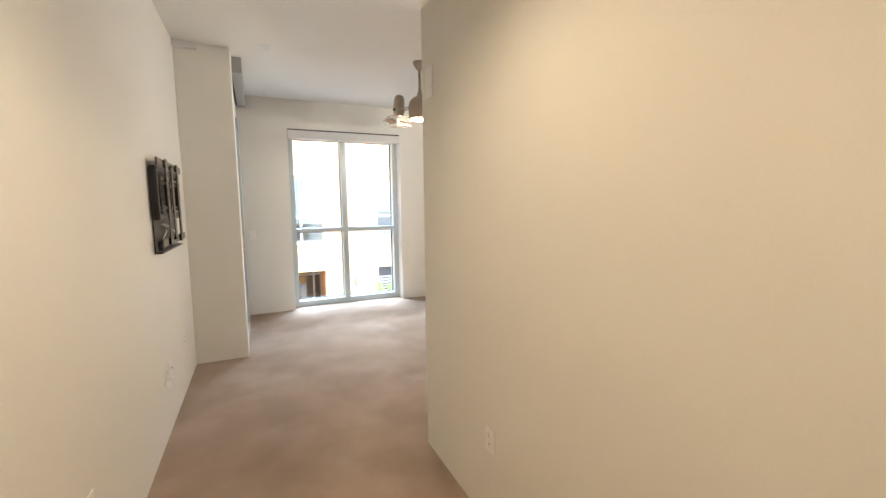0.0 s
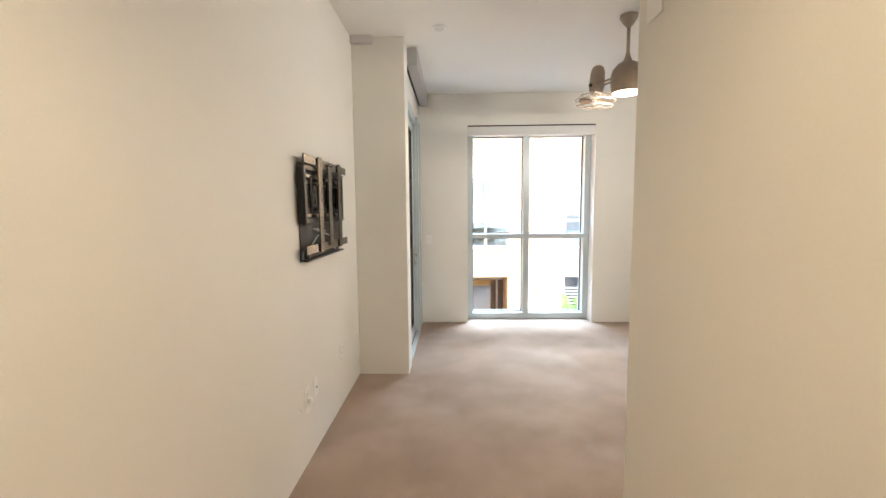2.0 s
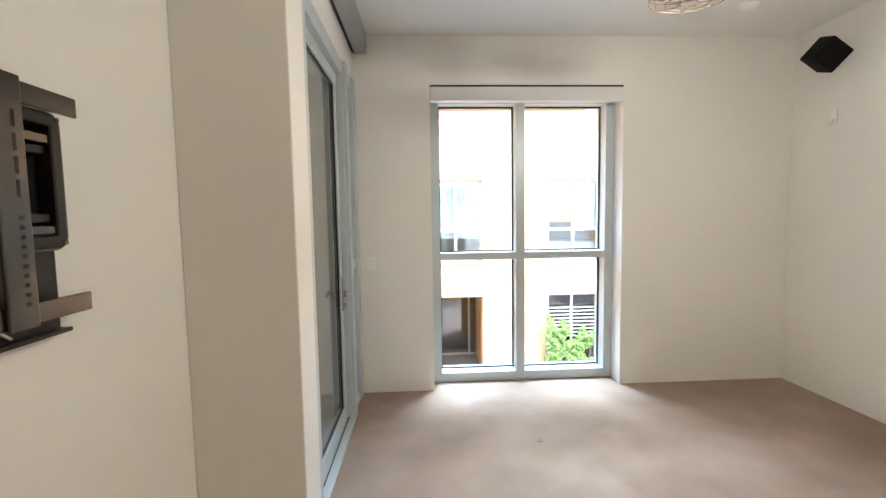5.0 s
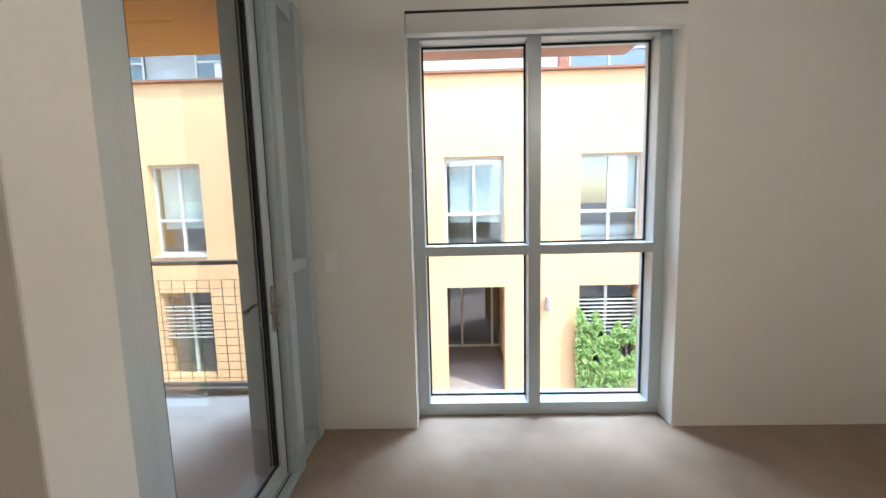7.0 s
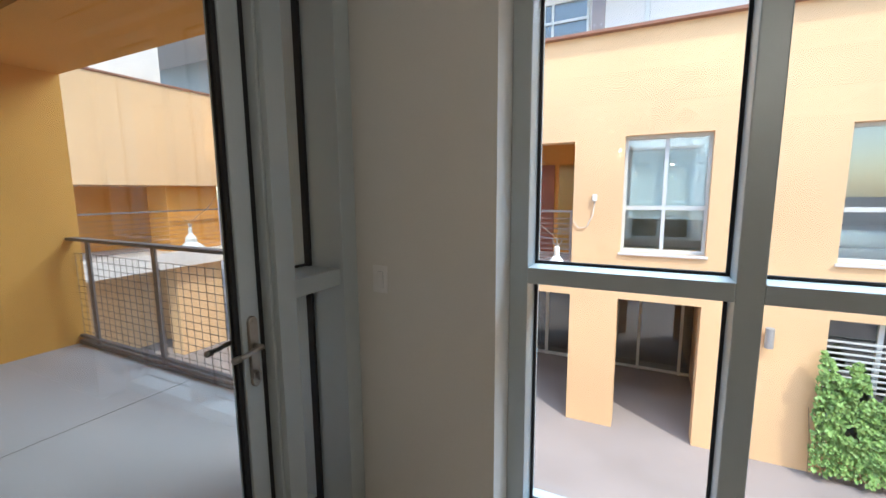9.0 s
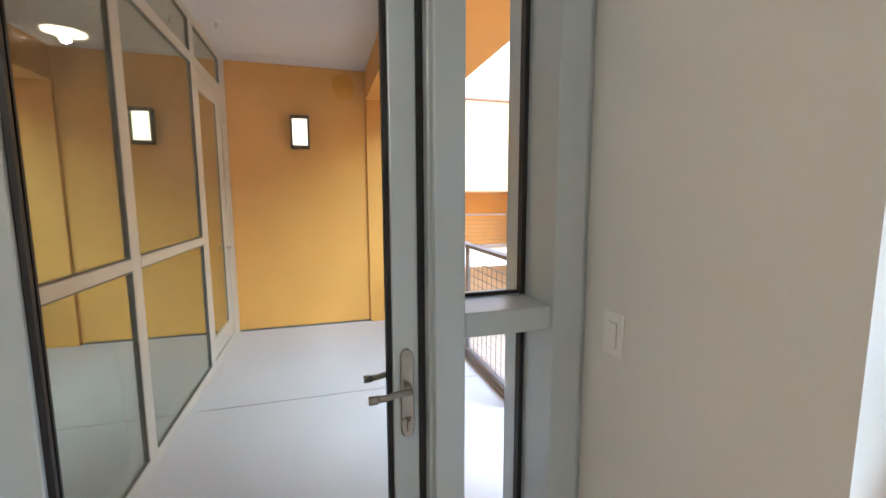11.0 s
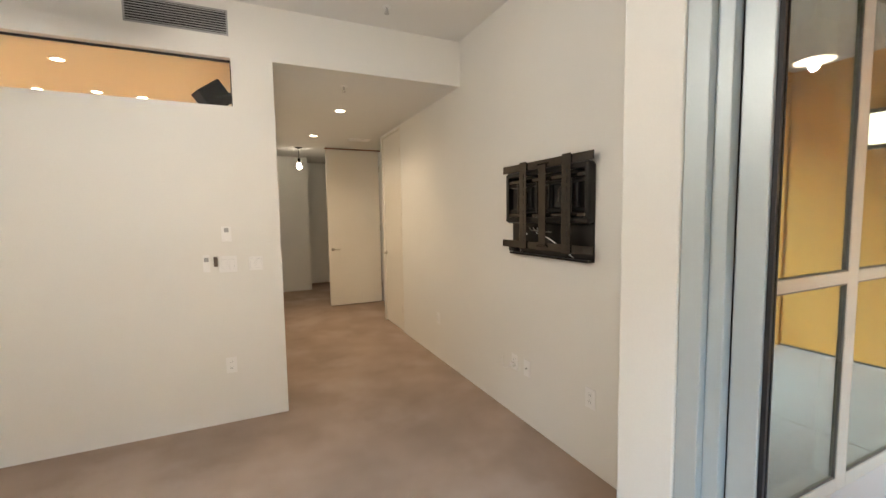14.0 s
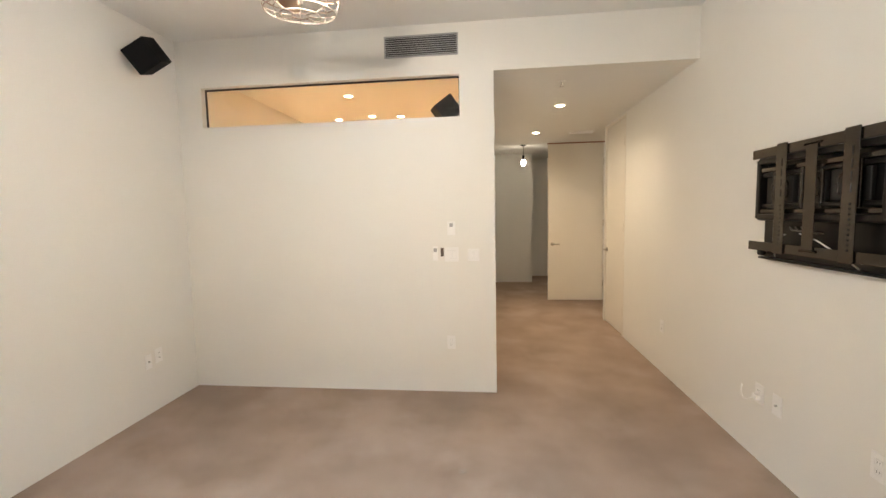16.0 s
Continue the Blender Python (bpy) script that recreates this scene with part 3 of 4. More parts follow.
def facade():
    """Orange building across the courtyard."""
    t = thing("apartment_building", pose(0, 0, 0), "orange stucco building across the courtyard", "building")
    cols = [(-5.30, -4.15), (1.15, 2.43), (4.05, 5.35), (7.2, 8.45), (10.2, 11.4)]
    bm = bmesh.new()
    loggias = [(-9.1, -6.2), (-2.55, 0.33)]
    edges = [-9.2] + sorted(v for c in loggias + cols for v in c) + [13.0]
    for i in range(0, len(edges), 2):
        box(bm, (edges[i], YF, ZG), (edges[i + 1], YF + 0.35, 4.1))
    for a, b in cols:
        box(bm, (a, YF, 2.41), (b, YF + 0.35, 4.1))
        box(bm, (a, YF, -0.42), (b, YF + 0.35, 0.42))
    for a, b in loggias:
        box(bm, (a, YF, 2.36), (b, YF + 0.35, 4.1))
        box(bm, (a, YF, -0.42), (b, YF + 0.35, 0.10))
    # front face takes the paler copy, its sunlit look put into the colour
    part("wall", bm, STUCCO_SUN, t, "orange stucco wall coloured pale as if sunlit")
    bpart("coping", REDWOOD, t, (-9.2, YF - 0.12, 4.1), (13.0, YF + 0.4, 4.15), 0.004)
    bpart("roof", STUCCO_W, t, (-9.2, YF + 0.4, 3.8), (13.0, 17.5, 4.0))
    # back wall coloured near black in place of indoor shade
    bpart("back_wall", ROOM_SHADE, t, (-9.2, 17.4, ZG), (13.0, 17.5, 3.8))
    bpart("floor_slab", STUCCO_W, t, (-9.2, YF + 0.36, -0.35), (13.0, 17.4, 0.05))
    for a, b in cols:
        w = thing("window", pose(0, 0, 0), "", "")
        w.parent = t
        y = YF + 0.16
        m = (a + b) / 2
        for lo, hi in (((a, y, 0.42), (a + 0.05, y + 0.06, 2.41)), ((b - 0.05, y, 0.42), (b, y + 0.06, 2.41)), ((m - 0.03, y, 0.42), (m + 0.03, y + 0.06, 2.41))):
            bpart("frame", FRAMEW, w, lo, hi)
        for lo, hi in (((a + 0.05, y, 0.42), (m - 0.03, y + 0.06, 0.48)), ((m + 0.03, y, 0.42), (b - 0.05, y + 0.06, 0.48)),
                       ((a + 0.05, y, 2.35), (m - 0.03, y + 0.06, 2.41)), ((m + 0.03, y, 2.35), (b - 0.05, y + 0.06, 2.41)),
                       ((a + 0.05, y, 1.16), (m - 0.03, y + 0.06, 1.23)), ((m + 0.03, y, 1.16), (b - 0.05, y + 0.06, 1.23))):
            bpart("frame", FRAMEW, w, lo, hi)
        bpart("pane", PANE_F, w, (a + 0.05, y + 0.03, 0.48), (b - 0.05, y + 0.035, 2.35))
        half = m if a > 3 else a + 0.06
        bpart("blind", BLIND, w, (half + 0.05, y + 0.10, 1.0 if a < 3 else 1.15), (b - 0.06, y + 0.104, 2.35))
        if 0 < a < 6:
            bpart("room_wall", BLIND, w, (a - 0.4, YF + 2.4, 0.055), (b + 0.9, YF + 2.5, 3.6))
            if a > 3:
                bpart("picture", BLACK, w, (a + 0.25, YF + 2.37, 1.35), (a + 0.55, YF + 2.399, 2.0), 0.004)
        bpart("sill", STUCCO_W, w, (a - 0.03, YF - 0.04, 0.38), (b + 0.03, YF + 0.10, 0.42), 0.004)
    # deep lower openings, glazed at the back before a sheet painted dark as indoor shade
    for a, b in cols:
        w = thing("porch", pose(0, 0, 0), "", "")
        w.parent = t
        y = YF + 3.0
        if abs(a - 1.15) < 0.01 or a < 0 and a > -3 or a > 6:
            bpart("side_wall", STUCCO_SUN, w, (a - 0.35, YF + 0.36, ZG), (a - 0.20, y, -0.36))
            bpart("side_wall", STUCCO_SUN, w, (b + 0.20, YF + 0.36, ZG), (b + 0.35, y, -0.36))
            bpart("pane", PANE_F, w, (a - 0.2, y + 0.02, ZG + 0.08), (b + 0.2, y + 0.03, -0.36))
            bpart("shade_back", ROOM_SHADE, w, (a - 0.2, y + 0.6, ZG), (b + 0.2, y + 0.65, -0.36))
            for xx in (a - 0.2, (a + b) / 2 - 0.3, b - 0.05):
                bpart("frame", FRAMEW, w, (xx, y, ZG), (xx + 0.06, y + 0.06, -0.36))
            for zz in (ZG + 0.02, -1.0):
                bpart("frame", FRAMEW, w, (a - 0.14, y + 0.004, zz), (b + 0.2, y + 0.05, zz + 0.06))
        else:
            yy = YF + 0.2
            bpart("pane", PANE_F, w, (a, yy + 0.03, ZG + 0.5), (b, yy + 0.035, -0.42))
            bpart("frame", FRAMEW, w, ((a + b) / 2 - 0.03, yy, ZG + 0.5), ((a + b) / 2 + 0.03, yy + 0.06, -0.42))
            bpart("apron", STUCCO_SUN, w, (a, YF + 0.05, ZG), (b, YF + 0.3, ZG + 0.5))
            for k in range(9):
                zz = -1.5 + k * 0.09
                bpart("louvre", FRAMEW, w, (a, YF + 0.1, zz), (b, YF + 0.13, zz + 0.025))
    # loggia
    for a, b in loggias:
        l = thing("loggia", pose(0, 0, 0), "", "")
        l.parent = t
        # loggia recess takes the deeper orange, its shade partly in the colour
        bpart("side_wall", STUCCO, l, (a - 0.1, YF + 0.35, 0.05), (a, YF + 2.2, 2.6))
        bpart("side_wall", STUCCO, l, (b, YF + 0.35, 0.05), (b + 0.1, YF + 2.2, 2.6))
        bpart("back_wall", STUCCO, l, (a, YF + 2.2, 0.05), (b, YF + 2.3, 2.6))
        bpart("door", BRICKRED, l, (a + 1.2, YF + 2.15, 0.06), (a + 2.1, YF + 2.195, 2.1))
        bpart("pane", PANE_F, l, (a + 2.2, YF + 2.16, 0.1), (b - 0.1, YF + 2.19, 2.1))
        bpart("top_rail", RAILM, l, (a, YF + 0.03, 1.10), (b, YF + 0.08, 1.14))
        for k in range(9):
            bpart("rail", RAILM, l, (a, YF + 0.04, 0.22 + k * 0.095), (b, YF + 0.055, 0.235 + k * 0.095))
        for x in (a + 0.02, (a + b) / 2 - 0.4, b - 0.05):
            bpart("post", RAILM, l, (x, YF + 0.02, 0.1), (x + 0.04, YF + 0.035, 1.12))
    a, b = loggias[0]
    # ground storey under the loggia
    g = thing("ground_storey", pose(0, 0, 0), "", "")
    g.parent = t
    bpart("wall", STUCCO_SUN, g, (a, YF + 0.1, ZG), (a + 0.7, YF + 0.3, -0.42))
    bpart("wall", STUCCO_SUN, g, (a + 1.9, YF + 0.1, ZG), (b, YF + 0.3, -0.42))
    bpart("wall", STUCCO_SUN, g, (a + 0.7, YF + 0.1, -0.75), (a + 1.9, YF + 0.3, -0.42))
    bpart("door", BRICKRED, g, (a + 0.7, YF + 0.35, ZG), (a + 1.9, YF + 0.4, -0.75))
    a, b = loggias[1]
    bpart("pane", PANE_F, g, (a - 0.2, YF + 3.02, ZG + 0.08), (b + 0.2, YF + 3.03, -0.36))
    # dark sheet behind the glass paints the indoor shade
    bpart("shade_back", ROOM_SHADE, g, (a - 0.2, YF + 3.6, ZG), (b + 0.2, YF + 3.65, -0.36))
    for xx in (a, a + 0.9, a + 1.8, b - 0.1):
        bpart("frame", FRAMEW, g, (xx, YF + 3.0, ZG), (xx + 0.08, YF + 3.06, -0.36))
    for zz in (ZG + 0.02, -1.0):
        bpart("frame", FRAMEW, g, (a + 0.08, YF + 3.004, zz), (b - 0.1, YF + 3.05, zz + 0.08))
    # set-back upper storey with an overhanging eave
    u = thing("upper_storey", pose(0, 0, 0), "", "")
    u.parent = t
    bpart("wall", STUCCO_W, u, (-2.6, 15.4, 4.0), (13.0, 15.7, 7.0))
    bpart("grey_wall", GREYPANEL, u, (-16, 15.4, 4.0), (-2.61, 15.7, 7.6))
    bpart("soffit", STUCCO_W, u, (-16, 13.7, 6.3), (-3.4, 15.39, 6.5))
    bpart("air_unit", STUCCO_W, u, (-4.75, 14.9, 4.75), (-4.2, 15.3, 5.15), 0.02)
    bpart("soffit", STUCCO_W, u, (-3.39, 13.9, 6.3), (13.0, 15.39, 6.5))
    for x, w in ((-8.5, 1.6), (-5.5, 1.6), (-1.45, 1.6), (4.43, 2.1), (7.2, 1.6), (9.6, 1.6)):
        bpart("pane", PANE_F, u, (x, 15.35, 4.3), (x + w, 15.36, 5.75))
        # near-black sheet close behind each pane, painted as room shade
        bpart("shade_back", ROOM_SHADE, u, (x, 15.37, 4.3), (x + w, 15.39, 5.75))
        for k in range(3):
            bpart("frame", FRAMEW, u, (x + k * (w - 0.05) / 2, 15.32, 4.3), (x + k * (w - 0.05) / 2 + 0.05, 15.345, 5.75))
        for z in (4.75, 5.3):
            bpart("frame", FRAMEW, u, (x, 15.315, z), (x + w, 15.319, z + 0.06))
    bpart("downpipe", FRAMEW, u, (1.27, 15.33, 4.0), (1.37, 15.398, 6.29), 0.01)
    for x, m in ((-3.2, BRICKRED), (0.33, RAILM), (3.95, BRICKRED)):
        bpart("post", m, u, (x, 14.4, 4.0), (x + 0.24, 14.56, 6.29), 0.004)
        for z in (4.3, 4.8, 5.3):
            for dx in (0.06, 0.18):
                bm = bmesh.new()
                rod(bm, (x + dx, 14.385, z), (x + dx, 14.399, z), 0.018, 8)
                part("bolt", bm, STEEL, u)


facade()


def far_bed():
    t = thing("bed", pose(4.15, YF + 0.5, 0.05), "white made bed behind the window across the courtyard", "bed")
    bpart("base", STUCCO_W, t, (0, 0, 0.0), (1.6, 1.5, 0.55), 0.02)
    bpart("mattress", BLIND, t, (-0.02, -0.02, 0.55), (1.62, 1.52, 0.82), 0.09, "white bedding", 4)


far_bed()


def west_wing():
    t = thing("apartment_wing", pose(0, 0, 0), "overhanging orange stucco wing closing the courtyard", "building")
    x = -9.2
    # outer face in the sun-paled colour; walls under the overhang are deeper orange
    bpart("wall", STUCCO_SUN, t, (x - 4.0, 2.0, 1.7), (x, 12.9, 4.1), 0.01, "orange stucco wall coloured bright as if sunlit")
    bpart("coping", REDWOOD, t, (x - 0.3, 2.0, 4.1), (x + 0.03, 12.9, 4.15), 0.004)
    bpart("lower_wall", STUCCO, t, (x - 1.19, 11.5, 0.0), (x - 0.35, 12.9, 1.7))
    bpart("back_wall", STUCCO, t, (x - 2.3, 9.6, 0.0), (x - 2.1, 12.9, 1.7))
    bpart("ground_wall", STUCCO_SUN, t, (x - 2.3, 9.6, ZG), (x - 2.1, 12.9, -0.4))
    bpart("pillar", STUCCO_SUN, t, (x - 0.9, 11.6, ZG), (x - 0.4, 12.9, -0.4), 0.01)
    bpart("pillar", STUCCO, t, (x - 0.9, 6.4, ZG), (x - 0.4, 7.0, 1.7), 0.01)
    bpart("deck", STUCCO_W, t, (x - 4.0, 2.0, -0.4), (x - 0.1, 12.9, 0.0))
    bpart("top_rail", RAILM, t, (x - 0.2, 2.0, 1.04), (x - 0.15, 12.9, 1.08))
    for k in range(8):
        bpart("rail", RAILM, t, (x - 0.18, 2.0, 0.12 + k * 0.11), (x - 0.165, 12.9, 0.13 + k * 0.11))
    bpart("upper_wall", STUCCO_W, t, (x - 4.0, 2.0, 4.1), (x - 2.5, 12.9, 6.2))


west_wing()
# east wall is an unseen addition that blocks sun from the courtyard
boxes("added_east_shade_wall", STUCCO_SUN, [((13.0, -6, ZG), (13.5, 18, 6.5))], "added unseen orange wall shading the courtyard from the east", "building")
boxes("wall_far_west_block", STUCCO_W, [((-26.0, -6, ZG), (-25.5, 18, 4.5))], "pale building beyond the wing", "building")
# shell of the flat's own building behind the rooms
boxes("outer_shell", STUCCO_W, [((-4.0, -4.6, H + 0.25), (4.6, 6.9, H + 0.35)), ((-4.0, -4.7, ZG), (4.6, -4.45, H + 0.25)), ((4.4, -4.6, ZG), (4.6, 6.96, H + 0.25)), ((-4.0, -4.6, ZG), (-3.78, 6.9, H + 0.25)),
                                ((-3.75, -4.45, -0.5), (4.4, 6.9, -0.27))], "outer shell of the building", "building")

# ---- corridor and hall ----
boxes("door_frame", DOORW, [((-0.15, 0.162, 0), (0.012, 0.195, 2.6)), ((-0.15, 0.91, 0), (0.003, 0.938, 2.6)), ((-0.15, 0.195, 2.575), (0.003, 0.91, 2.598))],
      "white painted jamb of the closet door", "trim", bevel=0.002)


def lever(parent, m, flip=1):
    """A small round rose with a straight lever; the door's face is y = 0, outwards is -y."""
    bm = bmesh.new()
    rod(bm, (0, 0, 0), (0, -0.012, 0), 0.027, 20)
    rod(bm, (0, -0.012, 0), (0, -0.05, 0), 0.010, 12)
    tube(bm, [(0, -0.05, 0), (flip * 0.04, -0.053, 0), (flip * 0.11, -0.05, 0.0)], 0.009, 8)
    bmesh.ops.transform(bm, matrix=m, verts=bm.verts)
    part("door_handle", bm, NICKEL, parent, "satin nickel lever", True)


def closet_door():
    t = thing("door_2", pose(0, 0, 0), "closed tall flush cream door with a satin nickel lever", "door", kind="structure")
    bpart("leaf", DOORW, t, (-0.045, 0.199, 0.012), (-0.004, 0.906, 2.57), 0.002)
    lever(t, pose(-0.004, 0.255, 0.985, 0, 0, 90), 1)
    for z in (0.3, 1.3, 2.3):
        bm = bmesh.new()
        rod(bm, (-0.001, 0.907, z - 0.05), (-0.001, 0.907, z + 0.05), 0.006)
        part("hinge", bm, NICKEL, t)


def open_door():
    t = thing("door_3", pose(0, 0, 0), "open tall flush cream door standing square to the hall", "door", kind="structure")
    bpart("leaf", DOORW, t, (-0.30, -1.12, 0.015), (0.58, -1.077, 2.60), 0.002)
    lever(t, pose(0.51, -1.077, 0.96, 0, 0, 180), 1)
    lever(t, pose(0.51, -1.12, 0.96, 0, 0, 0), -1)
    for z in (0.3, 1.3, 2.3):
        bm = bmesh.new()
        rod(bm, (-0.306, -1.078, z - 0.05), (-0.306, -1.078, z + 0.05), 0.006)
        part("hinge", bm, NICKEL, t)


closet_door()
open_door()
# solid dark strip stands in for the shade between door top and ceiling
boxes("hall_door_shade_strip", REDWOOD, [((-0.338, -1.13, 2.607), (0.59, -1.07, 2.6195))], "dark strip painted as the shade above the open door", "trim")


def downlight(x, y, z, r=0.044, label="lit recessed ceiling downlight with a white ring", lens=None):
    t = thing("downlight", pose(x, y, z), label, "ceiling light", "recessed downlights")
    bm = bmesh.new()
    lathe(bm, [(r + 0.018, -0.0005), (r + 0.018, -0.004), (r + 0.008, -0.008), (r, -0.006), (r, -0.0005)], 28)
    part("trim_ring", bm, PLASTIC, t)
    bm = bmesh.new()
    lathe(bm, [(r - 0.001, -0.0005), (r - 0.001, -0.0045), (r * 0.5, -0.0055)], 24)
    part("lens", bm, lens or LAMPON, t, "" if lens else "glowing lens")


for lx, ly in ((0.81, 1.36), (0.89, -0.12)):
    downlight(lx, ly, HC)
downlight(0.77, 4.60, H, lens=FABRIC, label="unlit recessed ceiling downlight with a white ring")


def smoke_detector():
    t = thing("smoke_detector", pose(3.35, 5.98, H), "round white smoke detector on the ceiling", "smoke detector")
    bm = bmesh.new()
    lathe(bm, [(0.068, -0.0005), (0.068, -0.010), (0.062, -0.014)], 28)
    part("base", bm, PLASTIC, t)
    bm = bmesh.new()
    lathe(bm, [(0.055, -0.0145), (0.055, -0.026), (0.045, -0.036), (0.02, -0.039)], 28)
    part("cover", bm, PLASTIC, t)


smoke_detector()
for lx, ly in ((3.13, 1.29), (3.64, 0.2), (3.13, 0.31), (2.75, 0.23)):
    downlight(lx, ly, 2.85)


def sprinkler(x, y, z):
    t = thing("sprinkler", pose(x, y, z), "small white ceiling fire sprinkler head", "sprinkler", "ceiling sprinklers")
    bm = bmesh.new()
    lathe(bm, [(0.032, -0.0005), (0.032, -0.004), (0.02, -0.008)], 20)
    part("escutcheon", bm, PLASTIC, t)
    bm = bmesh.new()
    rod(bm, (0, 0, -0.008), (0, 0, -0.035), 0.008, 10)
    rod(bm, (0, 0, -0.046), (0, 0, -0.049), 0.018, 12)
    rod(bm, (-0.012, 0, -0.03), (-0.008, 0, -0.047), 0.002, 6)
    rod(bm, (0.012, 0, -0.03), (0.008, 0, -0.047), 0.002, 6)
    part("head", bm, STEEL, t)


for sx, sy, sz in ((0.76, 2.90, H), (0.94, 2.20, HC), (-1.82, 5.34, HB), (-2.54, 5.02, HB)):
    sprinkler(sx, sy, sz)


def grille(name, m, w, h, n, label, frame_mat=PLASTIC):
    """A louvred air grille; its face is y = 0, outwards is +y."""
    t = thing(name, m, label, "air vent")
    f = 0.012
    bm = bmesh.new()
    box(bm, (-w / 2 - f, 0.0005, -h / 2 - f), (w / 2 + f, 0.006, -h / 2), 0.001)
    box(bm, (-w / 2 - f, 0.0005, h / 2), (w / 2 + f, 0.006, h / 2 + f), 0.001)
    box(bm, (-w / 2 - f, 0.0005, -h / 2), (-w / 2, 0.006, h / 2), 0.001)
    box(bm, (w / 2, 0.0005, -h / 2), (w / 2 + f, 0.006, h / 2), 0.001)
    part("frame", bm, frame_mat, t)
    bpart("backing", DARKPL, t, (-w / 2, 0.0006, -h / 2), (w / 2, 0.002, h / 2))
    for i in range(n):
        z = -h / 2 + (i + 0.5) * h / n
        bm = bmesh.new()
        box(bm, (-w / 2, -0.001, -0.0022), (w / 2, 0.011, 0.0022), m=Matrix.Translation((0, 0.006, z)) @ Matrix.Rotation(radians(-28), 4, 'X'))
        part("slat", bm, frame_mat, t)
    return t


grille("air_vent", pose(2.10, YB, 2.84), 0.57, 0.145, 9, "wide white louvred air grille high on the wall", CASSETTE)
grille("air_vent", pose(0.24, -0.2, HC, -90, 0, 0), 0.30, 0.12, 6, "white louvred ceiling air grille")


def pendant_bulb():
    t = thing("pendant_lamp", pose(0.92, -1.76, HF), "bare lit bulb hanging from a black canopy", "pendant lamp")
    bm = bmesh.new()
    lathe(bm, [(0.06, -0.0005), (0.06, -0.015), (0.02, -0.03)], 24)
    part("canopy", bm, BLACK, t)
    bm = bmesh.new()
    rod(bm, (0, 0, -0.03), (0, 0, -0.20), 0.004, 8)
    part("cord", bm, BLACK, t)
    bm = bmesh.new()
    lathe(bm, [(0.012, -0.19), (0.022, -0.20), (0.022, -0.26), (0.016, -0.27)], 16)
    part("socket", bm, BLACK, t)
    bm = bmesh.new()
    lathe(bm, [(0.014, -0.268), (0.03, -0.29), (0.045, -0.325), (0.045, -0.345), (0.03, -0.375), (0.008, -0.385)], 20)
    part("bulb", bm, BULBON, t, "glowing glass bulb", True)


pendant_bulb()

# strip window pane and its dark edge
bm = bmesh.new()
box(bm, (TX0 - 0.004, YB - 0.075, TZ0 - 0.004), (TX1 + 0.004, YB - 0.067, TZ1 + 0.004))
strip = thing("window_3", pose(0, 0, 0), "frameless strip window high in the wall", "window", kind="structure")
part("pane", bm, PANE, strip).visible_shadow = False
bpart("edge_seal", GASKET, strip, (TX0, YB - 0.066, TZ1 - 0.014), (TX1, YB - 0.055, TZ1))
bpart("edge_seal", GASKET, strip, (TX0, YB - 0.066, TZ0), (TX1, YB - 0.055, TZ0 + 0.006))
bpart("edge_seal", GASKET, strip, (TX1 - 0.012, YB - 0.066, TZ0 + 0.006), (TX1, YB - 0.055, TZ1 - 0.014))
bpart("edge_seal", GASKET, strip, (TX0, YB - 0.066, TZ0 + 0.006), (TX0 + 0.008, YB - 0.055, TZ1 - 0.014))


def speaker(m, wall, size=0.2, label="small black loudspeaker tilted on a wall bracket"):
    t = thing("loudspeaker", m, label, "loudspeaker", "wall loudspeakers")
    h = size / 2
    bm = bmesh.new()
    box(bm, (-h, -h, -h), (h, h * 0.8, h), 0.008)
    part("cabinet", bm, BLACKB, t)
    bm = bmesh.new()
    box(bm, (-h * 0.94, -h - 0.012, -h * 0.94), (h * 0.94, -h - 0.0005, h * 0.94), 0.006)
    part("grille", bm, BLACKB, t)
    inv = m.inverted()
    bm = bmesh.new()
    a, b = Vector((0, h * 0.78, 0)), inv @ Vector(wall)
    rod(bm, a, b, 0.012, 10)
    part("bracket_arm", bm, BLACK, t)
    bm = bmesh.new()
    d = (inv.to_3x3() @ Vector((1 if wall[0] > 3 else -1, 0, 0))).normalized()
    rod(bm, b - d * 0.008, b, 0.035, 16)
    part("bracket_plate", bm, BLACK, t)


speaker(look((4.03, 6.08, 2.68), (3.8, 5.0, 2.3), 35) @ pose(0, 0, 0, 90, 0, 0), (XR - 0.001, 6.16, 2.71), 0.185)
speaker(look((4.05, 3.05, 2.70), (3.8, 4.1, 2.33), -30) @ pose(0, 0, 0, 90, 0, 0), (XR - 0.001, 2.97, 2.74), 0.19)
speaker(pose(1.94, 2.16, 2.43, 0, 38, 20), (XC + 0.131, 2.16, 2.5), 0.19)


